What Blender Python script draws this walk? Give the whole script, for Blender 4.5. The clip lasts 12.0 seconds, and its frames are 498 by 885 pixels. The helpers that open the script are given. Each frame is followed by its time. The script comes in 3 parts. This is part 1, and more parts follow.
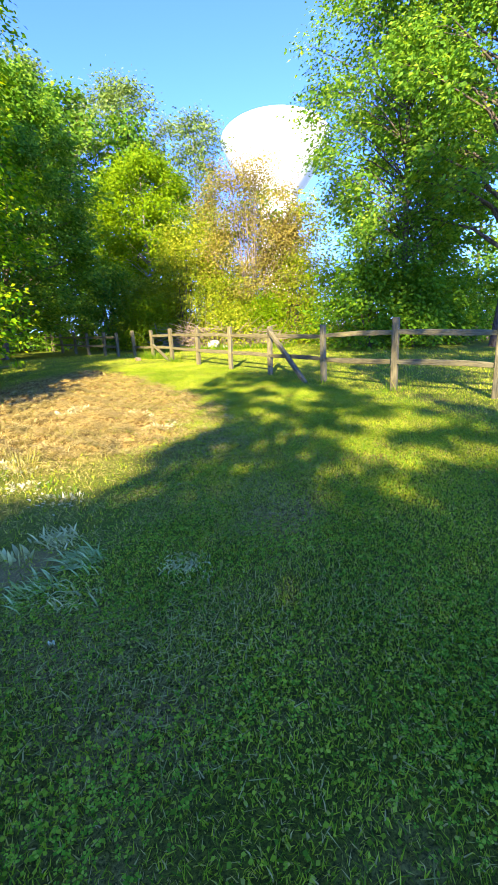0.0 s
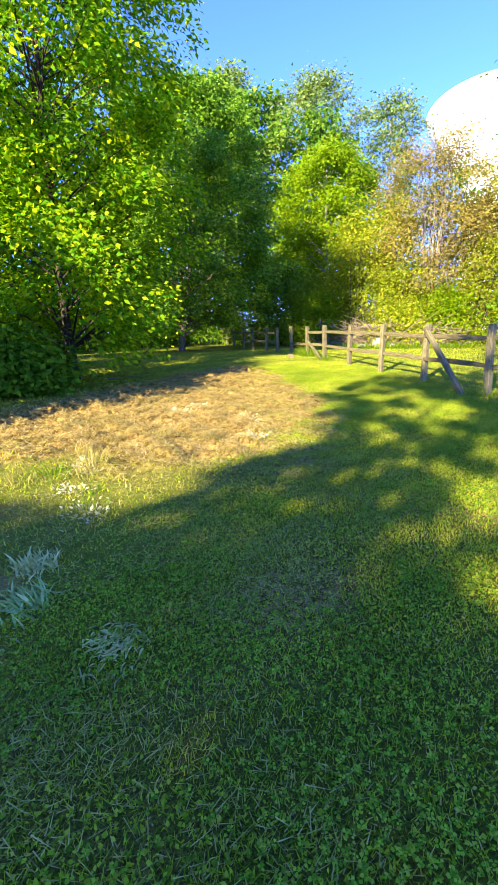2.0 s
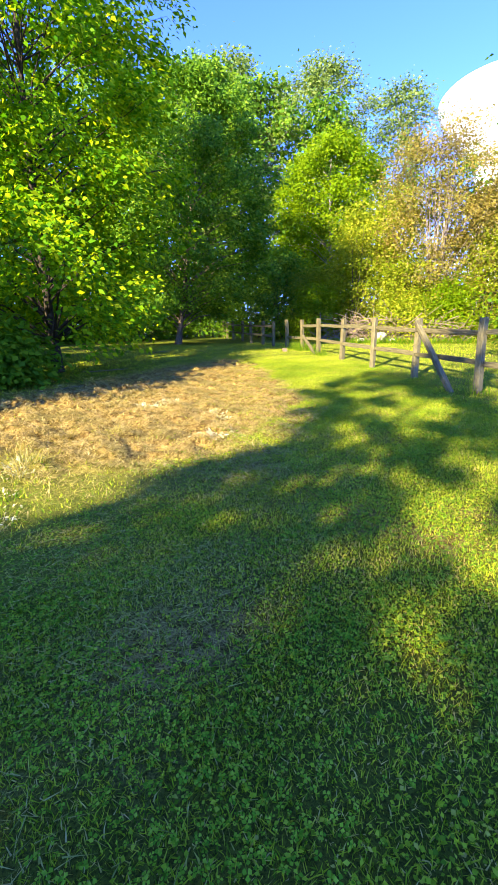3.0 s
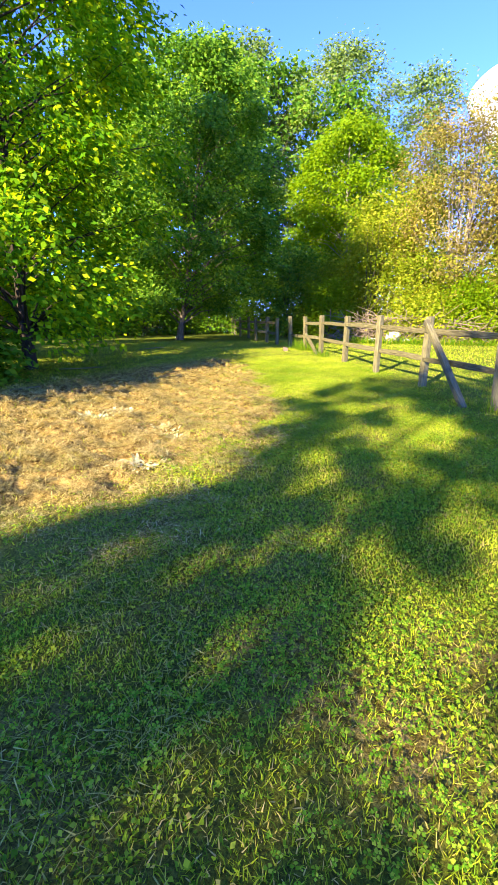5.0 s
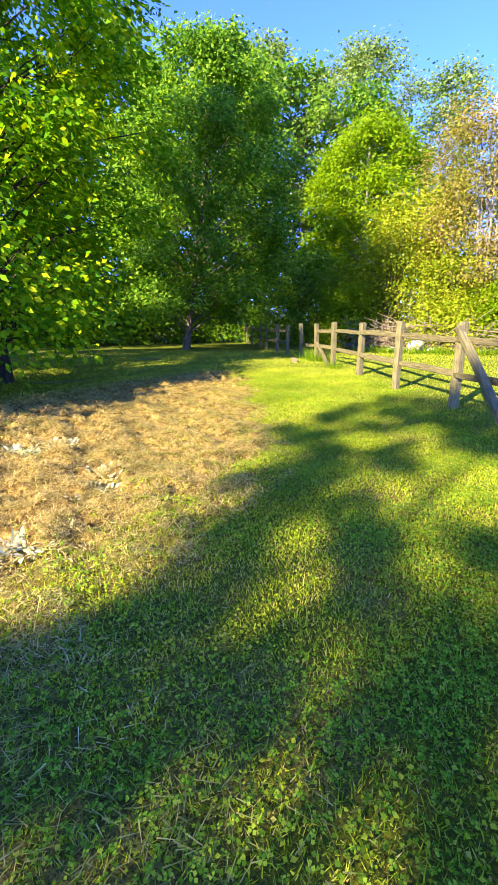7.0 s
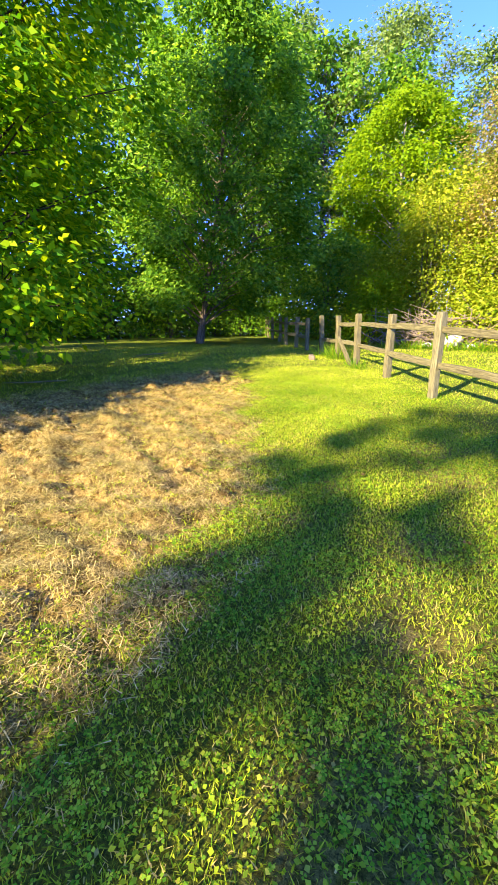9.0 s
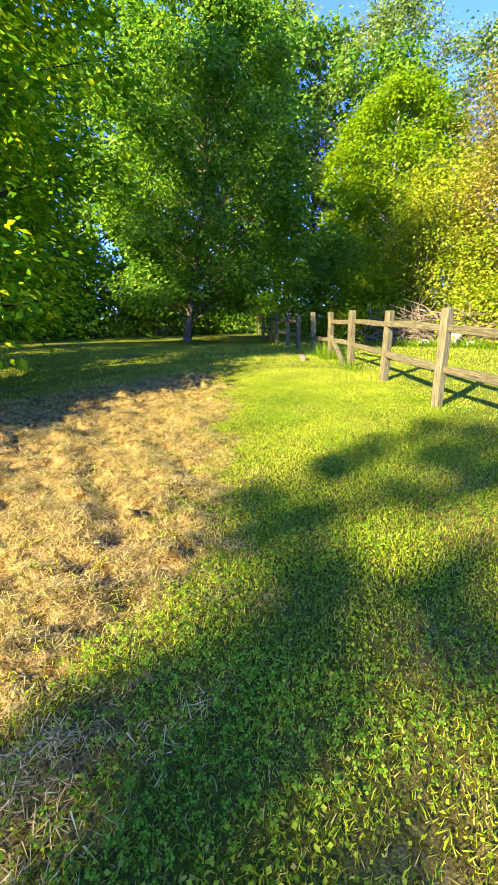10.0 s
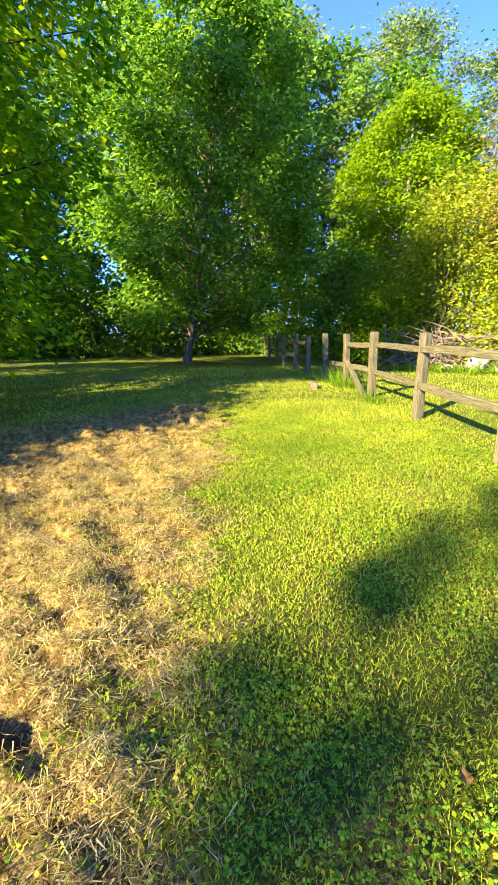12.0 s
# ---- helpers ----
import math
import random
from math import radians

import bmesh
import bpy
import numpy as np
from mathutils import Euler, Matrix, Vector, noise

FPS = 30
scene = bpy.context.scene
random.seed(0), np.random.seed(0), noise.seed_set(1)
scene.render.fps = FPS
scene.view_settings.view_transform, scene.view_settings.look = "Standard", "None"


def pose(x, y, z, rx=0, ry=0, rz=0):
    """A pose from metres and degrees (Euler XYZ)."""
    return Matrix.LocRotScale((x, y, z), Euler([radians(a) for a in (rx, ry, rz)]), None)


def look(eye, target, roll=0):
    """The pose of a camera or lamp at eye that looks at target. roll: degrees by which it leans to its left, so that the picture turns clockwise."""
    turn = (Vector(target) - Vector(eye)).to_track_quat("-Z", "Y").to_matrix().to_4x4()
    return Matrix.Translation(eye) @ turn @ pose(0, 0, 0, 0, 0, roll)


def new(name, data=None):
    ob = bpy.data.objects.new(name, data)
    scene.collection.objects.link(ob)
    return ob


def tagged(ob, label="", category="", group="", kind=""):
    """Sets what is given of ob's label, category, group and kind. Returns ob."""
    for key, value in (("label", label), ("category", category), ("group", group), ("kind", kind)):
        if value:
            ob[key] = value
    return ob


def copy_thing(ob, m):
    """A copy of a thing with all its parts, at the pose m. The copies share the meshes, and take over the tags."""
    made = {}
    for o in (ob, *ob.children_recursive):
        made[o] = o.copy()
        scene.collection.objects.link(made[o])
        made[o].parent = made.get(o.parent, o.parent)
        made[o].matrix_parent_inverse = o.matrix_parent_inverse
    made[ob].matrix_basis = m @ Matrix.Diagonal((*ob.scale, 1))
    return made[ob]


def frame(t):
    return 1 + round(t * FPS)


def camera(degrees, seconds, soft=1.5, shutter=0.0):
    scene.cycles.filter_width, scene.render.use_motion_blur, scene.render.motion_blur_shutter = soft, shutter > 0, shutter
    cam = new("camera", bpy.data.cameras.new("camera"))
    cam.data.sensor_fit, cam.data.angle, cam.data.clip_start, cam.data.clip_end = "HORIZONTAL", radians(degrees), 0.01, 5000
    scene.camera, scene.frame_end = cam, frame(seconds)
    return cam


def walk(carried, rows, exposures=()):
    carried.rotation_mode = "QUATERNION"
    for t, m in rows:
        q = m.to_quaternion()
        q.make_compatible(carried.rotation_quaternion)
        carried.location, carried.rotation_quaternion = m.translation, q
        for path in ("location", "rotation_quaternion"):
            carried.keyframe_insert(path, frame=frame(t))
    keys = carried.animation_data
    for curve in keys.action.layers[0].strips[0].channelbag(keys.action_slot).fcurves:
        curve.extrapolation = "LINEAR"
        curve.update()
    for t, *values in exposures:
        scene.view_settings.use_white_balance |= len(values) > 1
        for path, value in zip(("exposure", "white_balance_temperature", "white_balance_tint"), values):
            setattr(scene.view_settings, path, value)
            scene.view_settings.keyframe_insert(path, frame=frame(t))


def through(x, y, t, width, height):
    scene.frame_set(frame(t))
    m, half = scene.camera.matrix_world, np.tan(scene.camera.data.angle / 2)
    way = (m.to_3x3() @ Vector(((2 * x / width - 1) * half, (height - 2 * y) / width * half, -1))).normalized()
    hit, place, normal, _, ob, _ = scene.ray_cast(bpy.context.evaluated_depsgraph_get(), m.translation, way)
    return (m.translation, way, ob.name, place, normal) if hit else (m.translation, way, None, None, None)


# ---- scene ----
cam = camera(58.9, 12.0, soft=0.7)
METRES, EYE, TILT, LEAN, TURN = 9.57, 1.35, 0.0, 0.0, 0.0
ROWS = [
    (0.0, 0.0, 0.0, 0.0, -0.61, -14.53, 2.34),
    (0.5, 0.0252, 0.0275, 0.0007, 6.8, -14.56, 2.22),
    (1.0, 0.0497, 0.0487, 0.0046, 18.36, -14.73, -0.13),
    (1.5, 0.0669, 0.0782, 0.0024, 21.46, -14.54, 0.55),
    (2.0, 0.087, 0.106, 0.0023, 22.14, -14.34, 1.57),
    (2.5, 0.1109, 0.1342, 0.0019, 23.15, -14.67, -0.21),
    (3.0, 0.1274, 0.1705, -0.0017, 23.25, -15.1, 1.09),
    (3.5, 0.1424, 0.2099, -0.0024, 23.62, -15.4, 1.13),
    (5.5, 0.1396, 0.3749, -0.0029, 26.25, -15.37, 0.17),
    (6.0, 0.1286, 0.4179, -0.003, 26.24, -14.76, 0.7),
    (6.5, 0.1215, 0.46, -0.0041, 27.12, -14.49, 0.01),
    (7.0, 0.1145, 0.5029, -0.0054, 28.25, -14.51, 0.17),
    (9.0, 0.0726, 0.6815, -0.0071, 31.82, -15.35, -0.02),
    (9.5, 0.063, 0.727, -0.0049, 31.57, -15.7, 0.21),
    (10.0, 0.0427, 0.7691, -0.0034, 31.01, -15.78, 0.46),
    (10.5, 0.0274, 0.8112, -0.0038, 30.14, -15.8, 0.36),
    (11.0, 0.0065, 0.8464, -0.001, 30.44, -14.99, 0.06),
    (11.5, -0.0182, 0.8819, -0.0001, 30.97, -14.02, 0.07),
    (12.0, -0.0367, 0.9168, -0.0007, 31.9, -13.36, -0.18),
]
walk(cam, [(t, pose(0, 0, EYE, TILT, LEAN, TURN) @ pose(METRES * x, METRES * y, METRES * z, 90 + pitch, roll, yaw)) for t, x, y, z, yaw, pitch, roll in ROWS],
     exposures=[(0.0, 3.3, 6900, 10), (12.0, 3.3, 6900, 10)])

# ---- world and sun ----
SUN_AZ, SUN_EL = radians(189.5), radians(26.0)      # azimuth clockwise from +y
world = bpy.data.worlds.new("sky")
scene.world = world
world.use_nodes = True
wt = world.node_tree
sky = wt.nodes.new("ShaderNodeTexSky")
sky.sky_type, sky.sun_disc = "NISHITA", False
sky.sun_elevation, sky.sun_rotation = SUN_EL, SUN_AZ
sky.air_density, sky.dust_density, sky.ozone_density = 0.75, 0.0, 5.0
deep = wt.nodes.new("ShaderNodeMix")
deep.data_type, deep.blend_type = "RGBA", "MULTIPLY"
deep.inputs[0].default_value, deep.inputs[7].default_value = 1.0, (0.232, 0.315, 0.74, 1.0)
wt.links.new(sky.outputs[0], deep.inputs[6])
wt.links.new(deep.outputs[2], wt.nodes["Background"].inputs[0])
wt.nodes["Background"].inputs[1].default_value = 0.145
sun = new("sun", bpy.data.lights.new("sun", "SUN"))
sun.data.energy, sun.data.angle, sun.data.color = 2.35, radians(0.5), (1.0, 0.835, 0.585)
to_sun = Vector((math.sin(SUN_AZ) * math.cos(SUN_EL), math.cos(SUN_AZ) * math.cos(SUN_EL), math.sin(SUN_EL)))
sun.matrix_world = look((0, 0, 40), Vector((0, 0, 40)) - to_sun)


# ---- materials ----
class Nodes:
    """A small builder for node materials."""

    def __init__(self, name):
        self.m = bpy.data.materials.new(name)
        self.m.use_nodes = True
        self.t = self.m.node_tree
        self.bsdf = self.t.nodes["Principled BSDF"]
        self.out = self.t.nodes["Material Output"]

    def node(self, kind, **values):
        n = self.t.nodes.new(kind)
        for key, value in values.items():
            n.inputs[key.replace("_", " ")].default_value = value
        return n

    def link(self, a, b):
        self.t.links.new(a, b)

    def noise(self, scale, detail=4.0, rough=0.6, vector=None):
        n = self.node("ShaderNodeTexNoise", Scale=scale, Detail=detail, Roughness=rough)
        if vector is not None:
            self.link(vector, n.inputs["Vector"])
        return n.outputs["Fac"]

    def ramp(self, fac, stops):
        r = self.t.nodes.new("ShaderNodeValToRGB")
        while len(r.color_ramp.elements) < len(stops):
            r.color_ramp.elements.new(0.5)
        for e, (p, c) in zip(r.color_ramp.elements, stops):
            e.position, e.color = p, (*c, 1.0)
        self.link(fac, r.inputs[0])
        return r.outputs[0]

    def mix(self, fac, a, b, blend="MIX"):
        n = self.t.nodes.new("ShaderNodeMix")
        n.data_type, n.blend_type = "RGBA", blend
        for sock, v in ((n.inputs[0], fac), (n.inputs[6], a), (n.inputs[7], b)):
            if isinstance(v, (int, float)):
                sock.default_value = v
            elif isinstance(v, tuple):
                sock.default_value = (*v, 1.0)
            else:
                self.link(v, sock)
        return n.outputs[2]

    def attr(self, name):
        n = self.t.nodes.new("ShaderNodeAttribute")
        n.attribute_name = name
        return n.outputs["Fac"]

    def coords(self):
        return self.t.nodes.new("ShaderNodeTexCoord").outputs["Object"]

    def island(self):
        return self.t.nodes.new("ShaderNodeNewGeometry").outputs["Random Per Island"]

    def bump(self, height, strength, distance):
        b = self.node("ShaderNodeBump", Strength=strength, Distance=distance)
        self.link(height, b.inputs["Height"])
        self.link(b.outputs[0], self.bsdf.inputs["Normal"])

    def done(self, colour, rough=0.8, spec=0.3):
        if isinstance(colour, tuple):
            self.bsdf.inputs["Base Color"].default_value = (*colour, 1.0)
        else:
            self.link(colour, self.bsdf.inputs["Base Color"])
        self.bsdf.inputs["Roughness"].default_value = rough
        self.bsdf.inputs["Specular IOR Level"].default_value = spec
        return self.m


def leaf_material(name, stops, through=0.45, rough=0.5, patch=0.35, thin=(1.25, 1.2, 0.5)):
    """Leaf colour varied leaf by leaf and in soft patches; part of the light shines through."""
    n = Nodes(name)
    col = n.ramp(n.island(), stops)
    big = n.noise(patch, 2.0, 0.5, n.coords())
    col = n.mix(n.ramp(big, [(0.35, (0, 0, 0)), (0.68, (1, 1, 1))]), n.mix(1.0, col, (0.66, 0.74, 0.72), "MULTIPLY"), col)
    n.done(col, rough, 0.06)
    tr = n.t.nodes.new("ShaderNodeBsdfTranslucent")
    n.link(n.mix(1.0, col, thin, "MULTIPLY"), tr.inputs[0])
    mx = n.t.nodes.new("ShaderNodeMixShader")
    mx.inputs[0].default_value = through
    n.link(n.bsdf.outputs[0], mx.inputs[1])
    n.link(tr.outputs[0], mx.inputs[2])
    n.link(mx.outputs[0], n.out.inputs[0])
    return n.m


def ground_material():
    n = Nodes("turf")
    v = n.coords()
    fine, mid, big = n.noise(95, 7, 0.75, v), n.noise(3.2, 5, 0.62, v), n.noise(0.35, 4, 0.6, v)
    green = n.mix(n.ramp(mid, [(0.36, (0, 0, 0)), (0.66, (1, 1, 1))]), (0.14, 0.22, 0.018), (0.28, 0.31, 0.033))
    green = n.mix(n.ramp(big, [(0.45, (0, 0, 0)), (0.7, (1, 1, 1))]), green, (0.15, 0.19, 0.03))
    green = n.mix(n.ramp(fine, [(0.40, (1, 1, 1)), (0.60, (0, 0, 0))]), green, (0.065, 0.072, 0.012))
    blot = n.ramp(n.noise(15, 5, 0.65, v), [(0.42, (0, 0, 0)), (0.57, (1, 1, 1))])
    # Turf darkened along the walk, painted shade for the gaps between blades.
    green = n.mix(n.attr("blade_shade"), green, n.mix(1.0, green, (0.72, 0.68, 0.66), "MULTIPLY"))
    dry = n.mix(n.ramp(fine, [(0.38, (0, 0, 0)), (0.60, (1, 1, 1))]), (0.075, 0.052, 0.016), (0.52, 0.375, 0.12))
    dry = n.mix(blot, n.mix(1.0, dry, (0.36, 0.31, 0.24), "MULTIPLY"), dry)
    # Soil in the straw pits, coloured darker for the shade inside them.
    soil = n.mix(fine, (0.02, 0.016, 0.007), (0.12, 0.09, 0.035))
    bare = n.mix(fine, (0.17, 0.11, 0.035), (0.44, 0.31, 0.12))
    col = n.mix(n.attr("dry"), green, dry)
    col = n.mix(n.attr("bare"), col, bare)
    col = n.mix(n.attr("soil"), col, soil)
    n.bump(fine, 0.6, 0.03)
    return n.done(col, 0.9, 0.05)


def wood_material(name, dark, light, moss=0.25):
    n = Nodes(name)
    v = n.coords()
    mp = n.node("ShaderNodeMapping", Scale=(1.0, 1.0, 0.06))
    n.link(v, mp.inputs[0])
    info = n.t.nodes.new("ShaderNodeObjectInfo").outputs["Random"]
    off = n.node("ShaderNodeVectorMath")
    n.link(mp.outputs[0], off.inputs[0])
    n.link(info, off.inputs[1])
    grain = n.noise(70, 6, 0.7, off.outputs[0])
    stain = n.noise(4.0, 4, 0.6, v)
    col = n.ramp(grain, [(0.32, dark), (0.66, light)])
    col = n.mix(n.ramp(stain, [(0.5, (0, 0, 0)), (0.75, (1, 1, 1))]), col, (0.085, 0.075, 0.045))
    col = n.mix(n.ramp(info, [(0.0, (0.0, 0.0, 0.0)), (1.0, (0.45, 0.45, 0.45))]), col, n.mix(1.0, col, (0.5, 0.46, 0.42), "MULTIPLY"))
    n.bump(grain, 0.8, 0.012)
    return n.done(col, 0.85, 0.2)


def bark_material(name, dark, light):
    n = Nodes(name)
    v = n.coords()
    mp = n.node("ShaderNodeMapping", Scale=(1.0, 1.0, 0.25))
    n.link(v, mp.inputs[0])
    g = n.noise(22, 6, 0.7, mp.outputs[0])
    col = n.ramp(g, [(0.35, dark), (0.65, light)])
    n.bump(g, 1.0, 0.03)
    return n.done(col, 0.9, 0.15)


TURF = ground_material()
FENCE = wood_material("weathered_wood", (0.06, 0.053, 0.026), (0.25, 0.228, 0.112))
CUT = wood_material("dead_wood", (0.13, 0.10, 0.07), (0.34, 0.27, 0.19))
BARK = bark_material("bark", (0.035, 0.028, 0.022), (0.17, 0.14, 0.11))
DARK_BARK = bark_material("dark_bark", (0.018, 0.015, 0.011), (0.075, 0.06, 0.047))
BROWN_BARK = bark_material("brown_bark", (0.05, 0.038, 0.028), (0.21, 0.165, 0.115))
PALE_BARK = bark_material("pale_bark", (0.12, 0.10, 0.085), (0.42, 0.37, 0.31))
BLADE = leaf_material("grass_blade", [(0.0, (0.094, 0.224, 0.014)), (0.5, (0.437, 0.555, 0.026)), (0.78, (0.614, 0.637, 0.047)), (0.88, (0.614, 0.496, 0.118)), (1.0, (0.708, 0.543, 0.189))], 0.35, 0.6, 1.1)
CLOVER = leaf_material("clover_leaf", [(0.0, (0.094, 0.260, 0.014)), (0.5, (0.236, 0.448, 0.024)), (1.0, (0.425, 0.566, 0.047))], 0.35, 0.6, 1.1)
HERB = leaf_material("herb_leaf", [(0.0, (0.106, 0.236, 0.014)), (0.5, (0.366, 0.496, 0.024)), (0.92, (0.543, 0.602, 0.047)), (1.0, (0.496, 0.378, 0.094))], 0.35, 0.6, 1.1)
STRAW = leaf_material("straw", [(0.0, (0.09, 0.06, 0.018)), (0.45, (0.46, 0.34, 0.105)), (1.0, (0.78, 0.62, 0.24))], 0.22, 0.55, 0.9)
CLIPPING = leaf_material("clipping", [(0.0, (0.18, 0.20, 0.04)), (0.5, (0.38, 0.36, 0.075)), (1.0, (0.60, 0.52, 0.14))], 0.25, 0.6, 0.9)
PALE_LEAF = leaf_material("pale_dry_leaf", [(0.0, (0.56, 0.52, 0.27)), (0.5, (0.80, 0.75, 0.42)), (1.0, (0.90, 0.87, 0.58))], 0.3, 0.6, 2.0)
MAPLE = leaf_material("bright_leaf", [(0.0, (0.06, 0.22, 0.008)), (0.5, (0.21, 0.42, 0.010)), (1.0, (0.58, 0.64, 0.014))], 0.48, thin=(1.15, 1.2, 0.5))
DARK = leaf_material("dark_leaf", [(0.0, (0.08, 0.21, 0.014)), (0.6, (0.15, 0.32, 0.018)), (1.0, (0.28, 0.43, 0.022))], 0.45)
MID = leaf_material("green_leaf", [(0.0, (0.08, 0.21, 0.025)), (0.6, (0.18, 0.36, 0.035)), (1.0, (0.36, 0.50, 0.045))], 0.5)
SHADY = leaf_material("shade_tree_leaf", [(0.0, (0.08, 0.21, 0.024)), (0.6, (0.18, 0.37, 0.036)), (1.0, (0.40, 0.58, 0.06))], 0.5)
# Leaf of the unseen trees, bright and thin to lift the shade they cast.
SHADE_LIFT = leaf_material("shade_lift_leaf", [(0.0, (0.18, 0.38, 0.05)), (0.6, (0.30, 0.52, 0.07)), (1.0, (0.44, 0.64, 0.09))], 0.55)
LIME = leaf_material("lime_leaf", [(0.0, (0.15, 0.29, 0.008)), (0.6, (0.24, 0.38, 0.010)), (1.0, (0.33, 0.43, 0.012))], 0.5)
GREY = leaf_material("silvery_leaf", [(0.0, (0.14, 0.23, 0.05)), (0.6, (0.24, 0.34, 0.08)), (1.0, (0.36, 0.44, 0.13))], 0.45)
OLIVE = leaf_material("olive_leaf", [(0.0, (0.19, 0.28, 0.015)), (0.6, (0.34, 0.41, 0.02)), (1.0, (0.56, 0.54, 0.05))], 0.45)
RUST = leaf_material("brownish_leaf", [(0.0, (0.22, 0.17, 0.05)), (0.6, (0.36, 0.29, 0.075)), (1.0, (0.46, 0.44, 0.07))], 0.4)
PAINT = Nodes("white_paint")
PAINT = PAINT.done(PAINT.ramp(PAINT.noise(0.4, 4, 0.6, PAINT.coords()), [(0.3, (0.76, 0.76, 0.75)), (0.7, (0.82, 0.82, 0.81))]), 0.45, 0.4)
ROCK = Nodes("pale_stone")
_g = ROCK.noise(9, 6, 0.65, ROCK.coords())
ROCK.bump(_g, 0.8, 0.05)
ROCK = ROCK.done(ROCK.ramp(_g, [(0.3, (0.22, 0.21, 0.18)), (0.7, (0.55, 0.53, 0.49))]), 0.85, 0.2)


# ---- mesh helpers ----
def np_mesh(name, verts, faces):
    """A mesh from an (n, 3) array and an (m, k) array of corners."""
    me = bpy.data.meshes.new(name)
    verts, faces = np.asarray(verts, np.float32), np.asarray(faces, np.int32)
    me.vertices.add(len(verts))
    me.vertices.foreach_set("co", verts.ravel())
    me.loops.add(faces.size)
    me.loops.foreach_set("vertex_index", faces.ravel())
    me.polygons.add(len(faces))
    me.polygons.foreach_set("loop_start", np.arange(0, faces.size, faces.shape[1], dtype=np.int32))
    me.update(calc_edges=True)
    return me


def part(name, data, material, parent=None, label=""):
    """Links a mesh or a bmesh as one object, under a parent where one is given."""
    if isinstance(data, bmesh.types.BMesh):
        me = bpy.data.meshes.new(name)
        data.to_mesh(me)
        data.free()
        data = me
    data.materials.append(material)
    ob = new(name, data)
    ob.parent = parent
    return tagged(ob, label)


def smooth(ob):
    ob.data.polygons.foreach_set("use_smooth", np.ones(len(ob.data.polygons), bool))
    return ob


def sstep(a, b, v):
    t = np.clip((v - a) / (b - a), 0, 1)
    return t * t * (3 - 2 * t)


WAVES = [(np.random.RandomState(i).uniform(-1, 1, 2), np.random.RandomState(i + 50).uniform(0, 6.28)) for i in range(24)]


def wavy(x, y, scale, shift=0):
    """Smooth uneven field of about -1 to 1, with hills about scale metres across."""
    v = 0.0
    for i in range(8):
        d, p = WAVES[(i + shift * 8) % 24]
        k = (1.6 + 0.55 * i) / scale * 1.4
        a = d / np.hypot(*d)
        v = v + np.sin(k * (a[0] * x + a[1] * y) + p * (1 + i)) / (1 + 0.18 * i)
    return v / 2.6


def lie(x, y):
    """Height of the ground: flat at first, rising a little towards the far fence."""
    x, y = np.asarray(x, float), np.asarray(y, float)
    near = np.exp(-((x + 2) ** 2 + (y - 8) ** 2) / 500.0)
    h = 0.30 * sstep(9.0, 19.0, y) + near * (0.010 * wavy(x, y, 1.6) + 0.012 * wavy(x, y, 5.0, 1))
    h = h + dryness(x, y) * (0.022 * np.clip(wavy(x * 1.0 + y * 0.5, y - x * 0.2, 0.75, 2), -0.4, 1) + 0.050 * wavy(x, y, 0.26, 1) + 0.036 * wavy(x + 3.1, y, 0.12, 0))
    return h - 0.035 * soilness(x, y)


def dryness(x, y):
    """How far the mown straw covers the lawn, 0 to 1."""
    d = np.maximum(y - 6.0, 0)
    edge = 0.03 - 0.27 * d - 0.03 * d * d + 0.22 * wavy(x, y, 1.3, 1) + 0.2 * wavy(x, y, 0.35, 2)
    main = sstep(0.4, -0.45, x - edge) * sstep(3.6, 5.6, y + 0.5 * wavy(x, y, 1.5)) * sstep(-0.9, 0.4, x + 5.2 + (14.9 - y) / 2.6) * sstep(-7.4, -5.8, x) * sstep(15.8, 14.4, y)
    main = main * (1 - 0.5 * sstep(-1.3, -0.7, x) * sstep(7.9, 7.0, y))
    return np.clip(main, 0, 1)


PATCHES = [(0.75, 4.7, 0.32), (1.3, 4.4, 0.25), (1.52, 4.95, 0.25), (0.27, 8.96, 0.28), (0.13, 2.87, 0.25), (-0.46, 1.26, 0.3), (0.0, 11.1, 0.36), (0.37, 10.35, 0.36), (-1.0, 12.4, 0.3), (0.3, 2.9, 0.25), (-0.9, 1.7, 0.38), (-0.48, 9.0, 0.16), (-0.5, 9.72, 0.16), (0.35, 3.3, 0.25), (0.45, 8.2, 0.25)]


def patchy(x, y):
    """Straw strip and the thinner dry patches in the lawn, 0 to 1."""
    main = dryness(x, y)
    spot = 0.0
    for px, py, r in PATCHES:
        spot = spot + 0.6 * np.exp(-((x - px) ** 2 + (y - py) ** 2) / (r * r) * (1.0 + 0.5 * wavy(x, y, 0.4)))
    main = np.maximum(main, np.minimum(spot, 0.75))
    thin = 0.36 * sstep(0.3, 0.95, wavy(x, y, 0.9, 2)) * sstep(12, 2, np.abs(y - 6)) * sstep(9, 3, np.abs(x))
    return np.clip(np.maximum(main, thin), 0, 1)


PITS = [(-1.68, 9.40, 0.11), (-1.84, 9.64, 0.08), (-1.83, 9.27, 0.08), (-1.52, 9.00, 0.13), (-1.28, 8.70, 0.11), (-2.1, 9.95, 0.08), (-1.48, 8.70, 0.08), (-1.75, 8.95, 0.07)]


def soilness(x, y):
    a = 0.0
    for px, py, r in PITS:
        a = a + np.exp(-(((x - px) ** 2 + (y - py) ** 2 + 0.3 * r * (x - px)) / (0.7 * r) ** 2 * (1 + 0.6 * wavy(x, y, 0.12, 1))) ** 2)
    return np.clip(a, 0, 1)


